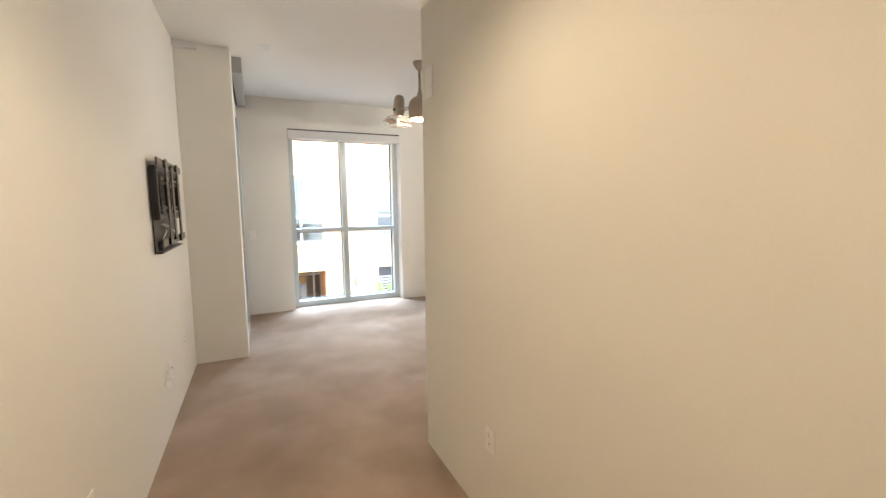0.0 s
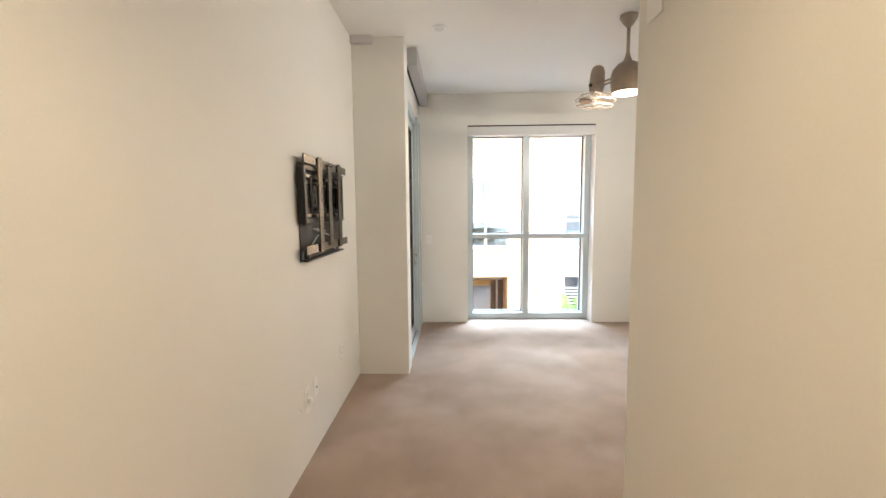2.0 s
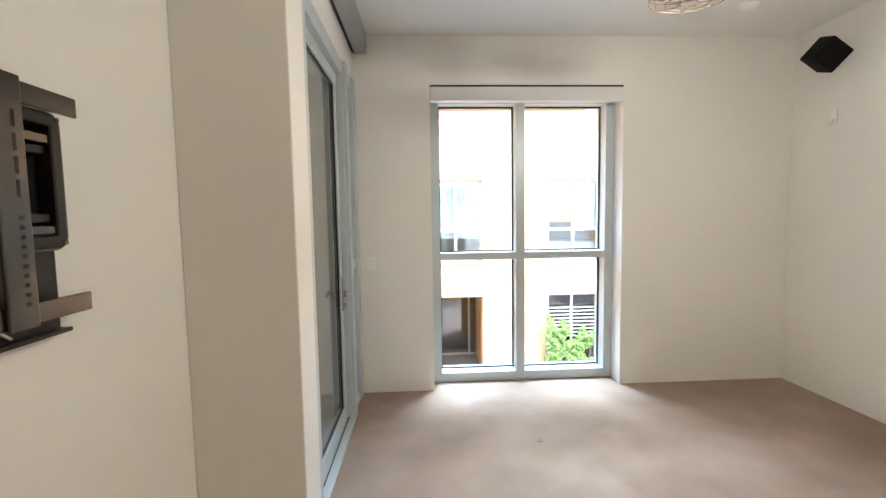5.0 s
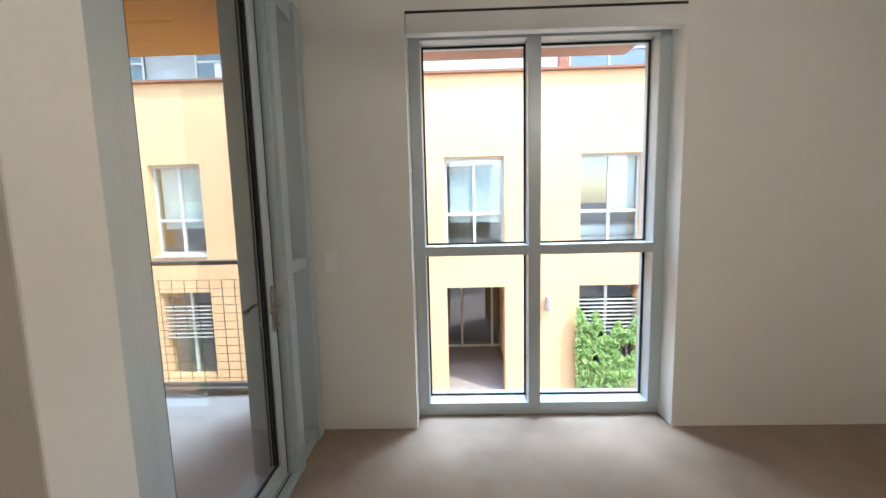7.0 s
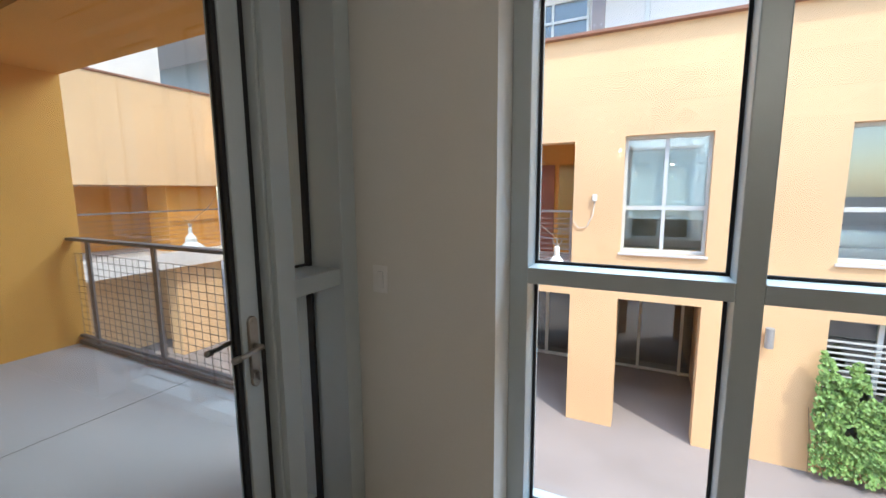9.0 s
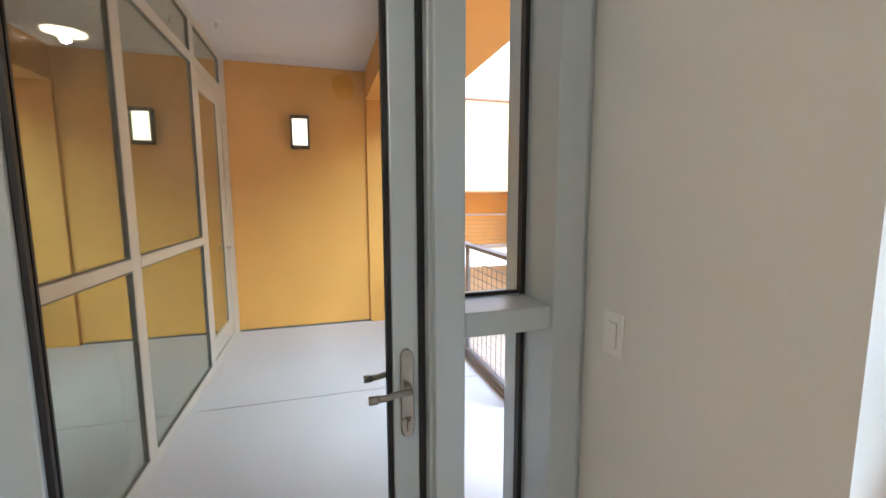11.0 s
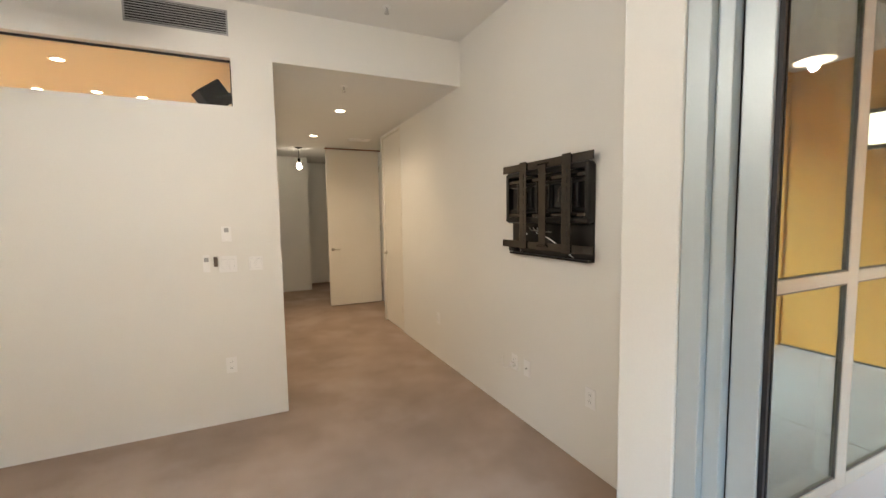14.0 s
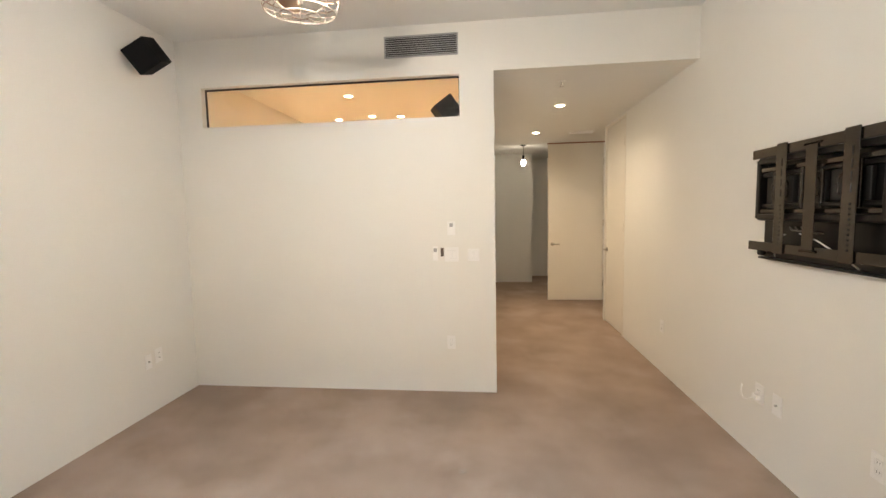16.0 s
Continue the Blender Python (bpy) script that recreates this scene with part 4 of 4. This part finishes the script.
def plate(name, m, w, h, label, category, kind="rocker", cord=False):
    """A wall plate; its face is y = 0, outwards is +y."""
    t = thing(name, m, label, category)
    bpart("cover", PLASTIC, t, (-w / 2, 0.0004, -h / 2), (w / 2, 0.006, h / 2), 0.0025)
    if kind == "rocker":
        n = max(1, round(w / 0.055))
        for i in range(n):
            c = (i - (n - 1) / 2) * 0.046
            # thin grey plate paints the shadow line round the rocker
            bpart("rocker_shade_rim", CASSETTE, t, (c - 0.0167, 0.0061, -0.0337), (c + 0.0167, 0.0064, 0.0337))
            bpart("rocker", PLASTIC, t, (c - 0.016, 0.0066, -0.033), (c + 0.016, 0.0105, 0.033), 0.002)
    elif kind == "outlet":
        for z in (-0.02, 0.02):
            bpart("socket", PLASTIC, t, (-0.016, 0.0062, z - 0.014), (0.016, 0.008, z + 0.014), 0.003)
            for x in (-0.006, 0.006):
                bpart("slot", DARKPL, t, (x - 0.001, 0.0081, z - 0.004), (x + 0.001, 0.0084, z + 0.006))
    elif kind == "jack":
        bm = bmesh.new()
        rod(bm, (0, 0.006, 0), (0, 0.016, 0), 0.006, 12)
        part("jack", bm, STEEL, t)
    elif kind == "display":
        bpart("display", CASSETTE, t, (-0.014, 0.0062, 0.012), (0.014, 0.0075, 0.042), 0.002)
    if cord:
        bm = bmesh.new()
        box(bm, (-0.02, 0.0065, -0.03), (0.02, 0.035, 0.0), 0.004)
        part("plug", bm, PLASTIC, t, "white plug")
        bm = bmesh.new()
        tube(bm, [(0.0, 0.03, -0.01), (0.03, 0.05, -0.045), (0.08, 0.045, -0.06), (0.13, 0.03, -0.03), (0.15, 0.012, 0.0)], 0.003, 6)
        part("cord", bm, PLASTIC, t, "short white cord", True)


EASTFACE, WESTFACE, SOUTHFACE = -90, 90, 180
plate("wall_outlet", pose(0, 3.40, 0.405, 0, 0, EASTFACE), 0.075, 0.118, "white wall outlet with a plug and short cord", "outlet", "outlet", True)
plate("wall_jack", pose(0, 3.55, 0.405, 0, 0, EASTFACE), 0.072, 0.118, "white cable jack plate beside the outlet", "outlet", "jack")
plate("wall_outlet", pose(0, 4.15, 0.43, 0, 0, EASTFACE), 0.075, 0.118, "white wall outlet near the pier", "outlet", "outlet")
plate("wall_outlet", pose(0, 2.03, 0.43, 0, 0, EASTFACE), 0.075, 0.118, "white wall outlet in the corridor", "outlet", "outlet")
plate("wall_outlet", pose(XC, 1.79, 0.435, 0, 0, WESTFACE), 0.075, 0.118, "white wall outlet on the corridor wall", "outlet", "outlet")
plate("chime_plate", pose(XC, 2.45, 2.19, 0, 0, WESTFACE), 0.10, 0.17, "cream plate high on the corridor wall", "wall plate", "none")
plate("wall_outlet", pose(XR, 2.99, 0.43, 0, 0, WESTFACE), 0.072, 0.115, "white wall outlet on the side wall", "outlet", "outlet")
plate("wall_jack", pose(XR, 3.09, 0.41, 0, 0, WESTFACE), 0.06, 0.115, "white cable jack on the side wall", "outlet", "jack")
plate("thermostat", pose(1.885, YB, 1.385), 0.065, 0.11, "white thermostat with a small dark display", "thermostat", "display")
plate("remote_holder", pose(2.02, YB, 1.18), 0.042, 0.12, "white fan remote in a wall holder", "remote control", "display")
plate("light_switch", pose(1.885, YB, 1.17), 0.115, 0.118, "white double rocker light switch", "light switch")
plate("light_switch", pose(1.705, YB, 1.165), 0.095, 0.10, "white double light switch by the corridor", "light switch")
plate("wall_outlet", pose(1.90, YB, 0.43), 0.07, 0.115, "white wall outlet under the switches", "outlet", "outlet")
plate("light_switch", pose(0.545, YW, 1.12, 0, 0, SOUTHFACE), 0.072, 0.118, "white rocker light switch by the balcony door", "light switch")
bm = bmesh.new()
box(bm, (1.95, YB + 0.0005, 1.155), (1.975, YB + 0.012, 1.225), 0.003)
solid("sensor", bm, DARKBR, "small dark sensor beside the light switch", "sensor")


def wall_hook():
    t = thing("wall_hook", pose(XR, 6.16, 2.24, 0, 0, WESTFACE), "small white wire hook on the side wall", "hook")
    bpart("base", PLASTIC, t, (-0.025, 0.0005, -0.05), (0.025, 0.012, 0.06), 0.004)
    bm = bmesh.new()
    tube(bm, [(0, 0.012, -0.02), (0, 0.03, -0.055), (0, 0.055, -0.065), (0, 0.068, -0.04)], 0.006, 8)
    part("hook", bm, PLASTIC, t)


wall_hook()

# ---- television bracket ----


def tv_bracket():
    t = thing("tv_bracket", pose(0, 0, 0), "large black steel television bracket folded against the wall", "tv mount")
    bpart("wall_plate", BLACK, t, (0.0006, 3.385, 1.215), (0.008, 4.168, 1.76), 0.003)
    bpart("lower_lip", BLACK, t, (0.0085, 3.40, 1.215), (0.045, 4.16, 1.226), 0.002)
    # pressed ring with rounded corners round the folded arms
    bm = bmesh.new()
    rings = []
    y0, y1, z0, z1 = 3.355, 4.172, 1.43, 1.782
    for inset, x in ((0.0, 0.0085), (0.0, 0.038), (0.006, 0.047), (0.014, 0.050), (0.034, 0.050), (0.038, 0.047), (0.038, 0.0085)):
        ring = []
        r = max(0.034 - inset, 0.004)
        for cy, cz, a0 in ((y1 - inset - r, z1 - inset - r, 0), (y0 + inset + r, z1 - inset - r, 90), (y0 + inset + r, z0 + inset + r, 180), (y1 - inset - r, z0 + inset + r, 270)):
            for k in range(5):
                a = radians(a0 + 22.5 * k)
                ring.append(bm.verts.new((x, cy + r * math.cos(a), cz + r * math.sin(a))))
        rings.append(ring)
    for p, q in zip(rings, rings[1:] + rings[:1]):
        for k in range(20):
            bm.faces.new((p[k], p[(k + 1) % 20], q[(k + 1) % 20], q[k]))
    ring = part("side_frame", bm, BLACK, t)
    for y in (3.374, 4.153):
        for z in (1.45, 1.762):
            bm = bmesh.new()
            rod(bm, (0.0502, y, z), (0.053, y, z), 0.006, 10)
            part("screw", bm, BLACKM, ring)
    for z, x in ((1.70, 0.044), (1.672, 0.034), (1.502, 0.034), (1.472, 0.044)):
        bpart("cross_bar", BLACKM if x > 0.04 else BLACK, t, (0.009, 3.394, z), (x, 4.133, z + 0.022), 0.003)
    # pressed arm plates, each with a raised hoop
    for y, w in ((3.43, 0.20), (3.66, 0.17), (3.86, 0.20)):
        bm = bmesh.new()
        box(bm, (0.010, y, 1.528), (0.030, y + w, 1.668), 0.004)
        plate_ = part("arm_plate", bm, BLACKP, t, "matt black pressed plate")
        bm = bmesh.new()
        c, hw, hz = y + w / 2, w * 0.3, 0.045
        pts = []
        for cy, cz, a0 in ((c + hw - 0.02, 1.598 + hz - 0.02, 0), (c - hw + 0.02, 1.598 + hz - 0.02, 90), (c - hw + 0.02, 1.598 - hz + 0.02, 180), (c + hw - 0.02, 1.598 - hz + 0.02, 270)):
            for k in range(4):
                a = radians(a0 + 30 * k)
                pts.append((0.0305, cy + 0.02 * math.cos(a), cz + 0.02 * math.sin(a)))
        tube(bm, pts, 0.004, 6, True)
        part("hoop", bm, BLACKM, plate_)
    for ya, yb in ((3.50, 3.70), (4.02, 3.82)):
        bpart("fold_arm", BLACK, t, (0.031, min(ya, yb), 1.505), (0.046, max(ya, yb), 1.522), 0.003)
        bpart("fold_arm", BLACK, t, (0.031, min(ya, yb), 1.674), (0.046, max(ya, yb), 1.690), 0.003)
        for y in (ya, yb):
            bm = bmesh.new()
            rod(bm, (0.038, y, 1.498), (0.038, y, 1.70), 0.009, 12)
            part("hinge_pin", bm, BLACKM, t)
    # rails and uprights
    bpart("top_rail", BLACKM, t, (0.051, 3.343, 1.777), (0.062, 4.205, 1.828), 0.003)
    bpart("bottom_rail", BLACKM, t, (0.051, 3.335, 1.262), (0.062, 4.208, 1.312), 0.003)
    bpart("rail_foot", BLACK, t, (0.02, 3.39, 1.232), (0.0505, 3.44, 1.30), 0.012, "", 3)
    for y in (3.551, 3.968):
        bm = bmesh.new()
        box(bm, (0.0625, y, 1.256), (0.071, y + 0.075, 1.836), 0.004)
        up = part("upright", bm, BLACKM, t)
        for k in range(10):
            z = 1.31 + k * 0.022
            bpart("hole", DARKPL, up, (0.0712, y + 0.043, z), (0.0718, y + 0.054, z + 0.009))
        for k in range(4):
            z = 1.56 + k * 0.052
            bpart("hole", DARKPL, up, (0.0712, y + 0.044, z), (0.0718, y + 0.052, z + 0.038))
    bpart("lock_strip", BLACKM, t, (0.0625, 3.752, 1.285), (0.069, 3.822, 1.80), 0.003)
    for z in (1.287, 1.80):
        bm = bmesh.new()
        tube(bm, [(0.063, 3.738, z), (0.073, 3.748, z + 0.006), (0.073, 3.826, z + 0.006), (0.063, 3.836, z)], 0.004, 8)
        part("latch", bm, BLACKM, t)
    for y in (3.60, 3.64, 3.68):
        bm = bmesh.new()
        tube(bm, [(0.012, y - 0.01, 1.40), (0.03, y + 0.03, 1.385), (0.03, y + 0.10, 1.38), (0.012, y + 0.13, 1.375)], 0.004, 6)
        part("spring_coil", bm, STEEL, t)
    for pts in ([(0.02, 3.50, 1.232), (0.03, 3.50, 1.30), (0.045, 3.54, 1.345), (0.04, 3.60, 1.36)], [(0.04, 3.70, 1.37), (0.05, 3.82, 1.345), (0.045, 3.92, 1.30), (0.02, 4.02, 1.232)]):
        bm = bmesh.new()
        tube(bm, pts, 0.0035, 8)
        part("cable", bm, PLASTIC, t, "white cable", True)


tv_bracket()

# ---- ceiling fan ----


def ceiling_fan():
    c = Vector((2.25, 4.45, H))
    up = Matrix.Translation((0, 0, 0.0))
    t = thing("ceiling_fan", pose(*c), "bronze double-headed cage fan with a lit centre lamp", "ceiling fan")
    bm = bmesh.new()
    lathe(bm, [(0.068, -0.0005), (0.066, -0.02), (0.045, -0.055), (0.02, -0.085), (0.014, -0.09)], 28)
    part("canopy", bm, BRONZE, t, "", True)
    bm = bmesh.new()
    lathe(bm, [(0.013, -0.08), (0.013, -0.27), (0.018, -0.30), (0.035, -0.345), (0.04, -0.35)], 20, up)
    part("down_rod", bm, BRONZE, t, "", True)
    bm = bmesh.new()
    lathe(bm, [(0.03, -0.34), (0.075, -0.365), (0.11, -0.405), (0.122, -0.45), (0.122, -0.52), (0.112, -0.575), (0.106, -0.585), (0.103, -0.578)], 32, up)
    part("lamp_body", bm, BRONZE, t, "", True)
    bm = bmesh.new()
    lathe(bm, [(0.100, -0.577), (0.100, -0.586), (0.085, -0.590), (0.04, -0.592)], 28, up)
    part("lens", bm, LAMPON, t, "glowing frosted lens", True)
    d = Vector((-0.135, 0.305, 0.0))
    side = Vector((d.y, -d.x, 0)).normalized()
    for s in (-1, 1):
        bm = bmesh.new()
        rod(bm, -d * 1.0 + side * s * 0.035 + Vector((0, 0, -0.44)), d * 1.0 + side * s * 0.035 + Vector((0, 0, -0.44)), 0.007, 10)
        part("arm", bm, BRONZE, t)
    for s in (-1, 1):
        hm = Matrix.Translation(d * s + Vector((0, 0, -0.44))) @ Matrix.Rotation(math.atan2(d.y * s, d.x * s), 4, 'Z') @ Matrix.Rotation(radians(-6), 4, 'Y')
        bm = bmesh.new()
        lathe(bm, [(0.02, 0.165), (0.045, 0.15), (0.058, 0.11), (0.062, 0.03), (0.060, -0.03), (0.05, -0.06), (0.03, -0.075)], 24, hm)
        head = part("fan_head", bm, BRONZE, t, "", True)
        for k in (-1, 1):
            bm = bmesh.new()
            rod(bm, hm @ Vector((0, k * 0.035, 0)), hm @ Vector((0, k * 0.074, 0)), 0.014, 12)
            part("pivot_knob", bm, BLACK, head)
        bm = bmesh.new()
        rod(bm, hm @ Vector((0, 0, -0.06)), hm @ Vector((0, 0, -0.135)), 0.012, 12)
        part("shaft", bm, NICKEL, head)
        for k in range(3):
            a = 2 * math.pi * k / 3 + 0.5
            bm = bmesh.new()
            pts = [(0.02, -0.012), (0.06, -0.042), (0.11, -0.055), (0.14, -0.03), (0.145, 0.01), (0.12, 0.045), (0.06, 0.035), (0.02, 0.012)]
            bm_m = hm @ Matrix.Translation((0, 0, -0.115)) @ Matrix.Rotation(a, 4, 'Z') @ Matrix.Rotation(radians(22), 4, 'X')
            lo = [bm.verts.new(bm_m @ Vector((x, y, -0.002))) for x, y in pts]
            hi = [bm.verts.new(bm_m @ Vector((x, y, 0.002))) for x, y in pts]
            bm.faces.new(lo[::-1])
            bm.faces.new(hi)
            for i in range(8):
                bm.faces.new((lo[i], lo[(i + 1) % 8], hi[(i + 1) % 8], hi[i]))
            part("blade", bm, BLADE, head, "brown fan blade")
        for r, z in ((0.165, -0.115), (0.150, -0.165), (0.085, -0.180), (0.035, -0.182), (0.12, -0.075)):
            bm = bmesh.new()
            tube(bm, [hm @ Vector((r * math.cos(2 * math.pi * i / 36), r * math.sin(2 * math.pi * i / 36), z)) for i in range(36)], 0.0032, 6, True)
            part("cage_ring", bm, BRONZE, head)
        for k in range(8):
            a = 2 * math.pi * k / 8
            ca, sa = math.cos(a), math.sin(a)
            bm = bmesh.new()
            tube(bm, [hm @ Vector((r * ca, r * sa, z)) for r, z in ((0.05, -0.055), (0.12, -0.075), (0.165, -0.115), (0.150, -0.165), (0.085, -0.180), (0.035, -0.182))], 0.0028, 6)
            part("cage_rib", bm, BRONZE, head)


ceiling_fan()

# ---- courtyard things ----


def yard_lamp(x, y, z, label):
    t = thing("courtyard_lamp", pose(x, y, z), label, "pendant lamp", "courtyard pendant lamps")
    bm = bmesh.new()
    lathe(bm, [(0.20, 0.0), (0.205, 0.008), (0.12, 0.075), (0.085, 0.10), (0.08, 0.11), (0.02, 0.11)], 32)
    part("shade", bm, ENAMEL, t, "white enamel shade", True)
    bm = bmesh.new()
    lathe(bm, [(0.085, 0.11), (0.085, 0.13), (0.078, 0.133), (0.085, 0.14), (0.085, 0.155), (0.078, 0.158), (0.08, 0.17), (0.05, 0.215), (0.028, 0.24), (0.028, 0.33), (0.012, 0.34)], 28)
    part("cap", bm, ENAMEL, t)
    bm = bmesh.new()
    tube(bm, [(-0.05, 0, 0.40), (-0.03, 0, 0.36), (0, 0, 0.34), (0.03, 0, 0.36), (0.05, 0, 0.40)], 0.006, 8)
    part("yoke", bm, STEEL, t)
    bm = bmesh.new()
    rod(bm, (0, 0, 0.335), (0, 0, 0.41), 0.008, 8)
    part("stem", bm, STEEL, t)


yard_lamp(0.75, 9.3, 0.60, "white enamel courtyard lamp hung from a wire")
yard_lamp(-5.0, 9.2, 0.62, "white enamel courtyard lamp hung from a wire")
for pts, nm in (([(-9.2, 10.0, 1.75), (-7.0, 9.8, 1.40), (-5.0, 9.2, 1.03), (-3.0, 8.2, 1.35), (-1.2, 7.2, 1.7)], "lamp_wire"),
                ([(-6.0, 12.9, 1.6), (-2.7, 11.2, 1.15), (0.75, 9.3, 1.01), (0.7, 8.2, 1.35), (0.65, 6.75, 1.95)], "lamp_wire")):
    bm = bmesh.new()
    tube(bm, pts, 0.0025, 6)
    solid(nm, bm, STEEL, "thin steel wire across the courtyard", "cable")


def facade_lamp(x, z):
    t = thing("facade_lamp", pose(x, YF, z), "small grey cylinder lamp on the orange wall", "wall lamp")
    bm = bmesh.new()
    lathe(bm, [(0.055, -0.16), (0.06, -0.15), (0.06, 0.15), (0.055, 0.16)], 20, Matrix.Translation((0, -0.10, 0)))
    part("cylinder", bm, CASSETTE, t)
    bpart("bracket", CASSETTE, t, (-0.03, -0.045, -0.04), (0.03, -0.0005, 0.04), 0.003)


facade_lamp(3.34, -0.78)


def wall_fitting():
    t = thing("wall_fitting", pose(0.70, YF, 1.37), "small white fitting with a loose cable on the orange wall", "wall fitting")
    bpart("case", ENAMEL, t, (-0.04, -0.07, -0.06), (0.04, -0.0005, 0.06), 0.012)
    bm = bmesh.new()
    tube(bm, [(0, -0.03, -0.06), (-0.02, -0.04, -0.3), (-0.12, -0.03, -0.52), (-0.25, -0.02, -0.55), (-0.36, -0.02, -0.42)], 0.008, 6)
    part("cable", bm, ENAMEL, t, "loose white cable", True)


wall_fitting()


def ivy():
    rng = random.Random(4)
    t = thing("ivy", pose(0, 0, 0), "green ivy climbing a trellis beside the passage", "climbing plant")
    bm = bmesh.new()
    for i in range(16):
        x = 3.98 + i * 0.085
        tube(bm, [(x, 12.82, ZG), (x + rng.uniform(-0.06, 0.06), 12.80, -2.3), (x + rng.uniform(-0.1, 0.1), 12.81, -1.75 + rng.uniform(-0.2, 0.2))], 0.004, 5)
    part("stems", bm, STEM, t)
    verts, faces = [], []
    for i in range(8200):
        u = rng.random()
        x = 3.93 + 1.42 * u
        top = -1.12 - 0.34 * u + 0.15 * math.sin(9 * u) + 0.16 * math.sin(21 * u + 1) + 0.10 * rng.random()
        z = ZG + 0.12 + (top - ZG - 0.12) * rng.random() ** 0.8
        if noise.noise(Vector((x * 3.1, z * 3.1, 7))) < -0.36 or rng.random() > 1.3 - 2.6 * abs(u - 0.45) ** 1.6 - 0.5 * max(0.0, (-2.3 - z)):
            continue
        y = 12.78 - 0.16 * abs(noise.noise(Vector((x * 4, z * 4, 2)))) - rng.random() * 0.10
        s = rng.uniform(0.017, 0.036)
        q = Euler((rng.uniform(-0.9, 0.5) + 1.3, rng.uniform(-0.7, 0.7), rng.uniform(-0.9, 0.9))).to_matrix()
        k = len(verts)
        for px, py, pz in ((0, -1, 0), (0.8, -0.2, 0.18), (0.45, 0.75, 0.0), (0, 1.0, -0.1), (-0.45, 0.75, 0.0), (-0.8, -0.2, 0.18)):
            verts.append(Vector((x, y, z)) + q @ (Vector((px, py, pz)) * s))
        faces += [(k, k + 1, k + 2, k + 3), (k, k + 3, k + 4, k + 5)]
    me = bpy.data.meshes.new("leaves")
    me.from_pydata([tuple(v) for v in verts], [], faces)
    me.materials.append(LEAF)
    ob = new("leaves", me)
    ob.parent = t
    tagged(ob, kind="stuff")


ivy()

# ---- small marks on the carpet ----


def carpet_dent(x, y):
    t = thing("carpet_dent", pose(x, y, 0), "small crushed furniture dent in the carpet pile", "carpet mark", "carpet dents")
    bm = bmesh.new()
    lathe(bm, [(0.022, 0.0006), (0.020, 0.004), (0.015, 0.005), (0.012, 0.0015)], 14)
    part("pile_ring", bm, CARPET_L, t)


CARPET_L = mat("crushed_carpet", (0.35, 0.285, 0.24), 0.95, vary=0.1, grain=420, fine=0.2, spec=0.1)
for i in range(3):
    for j in range(2):
        carpet_dent(2.0 + 0.595 * i, 4.31 + 0.675 * j + 0.02 * i)
carpet_dent(1.75, 3.65)
carpet_dent(1.74, 5.66)
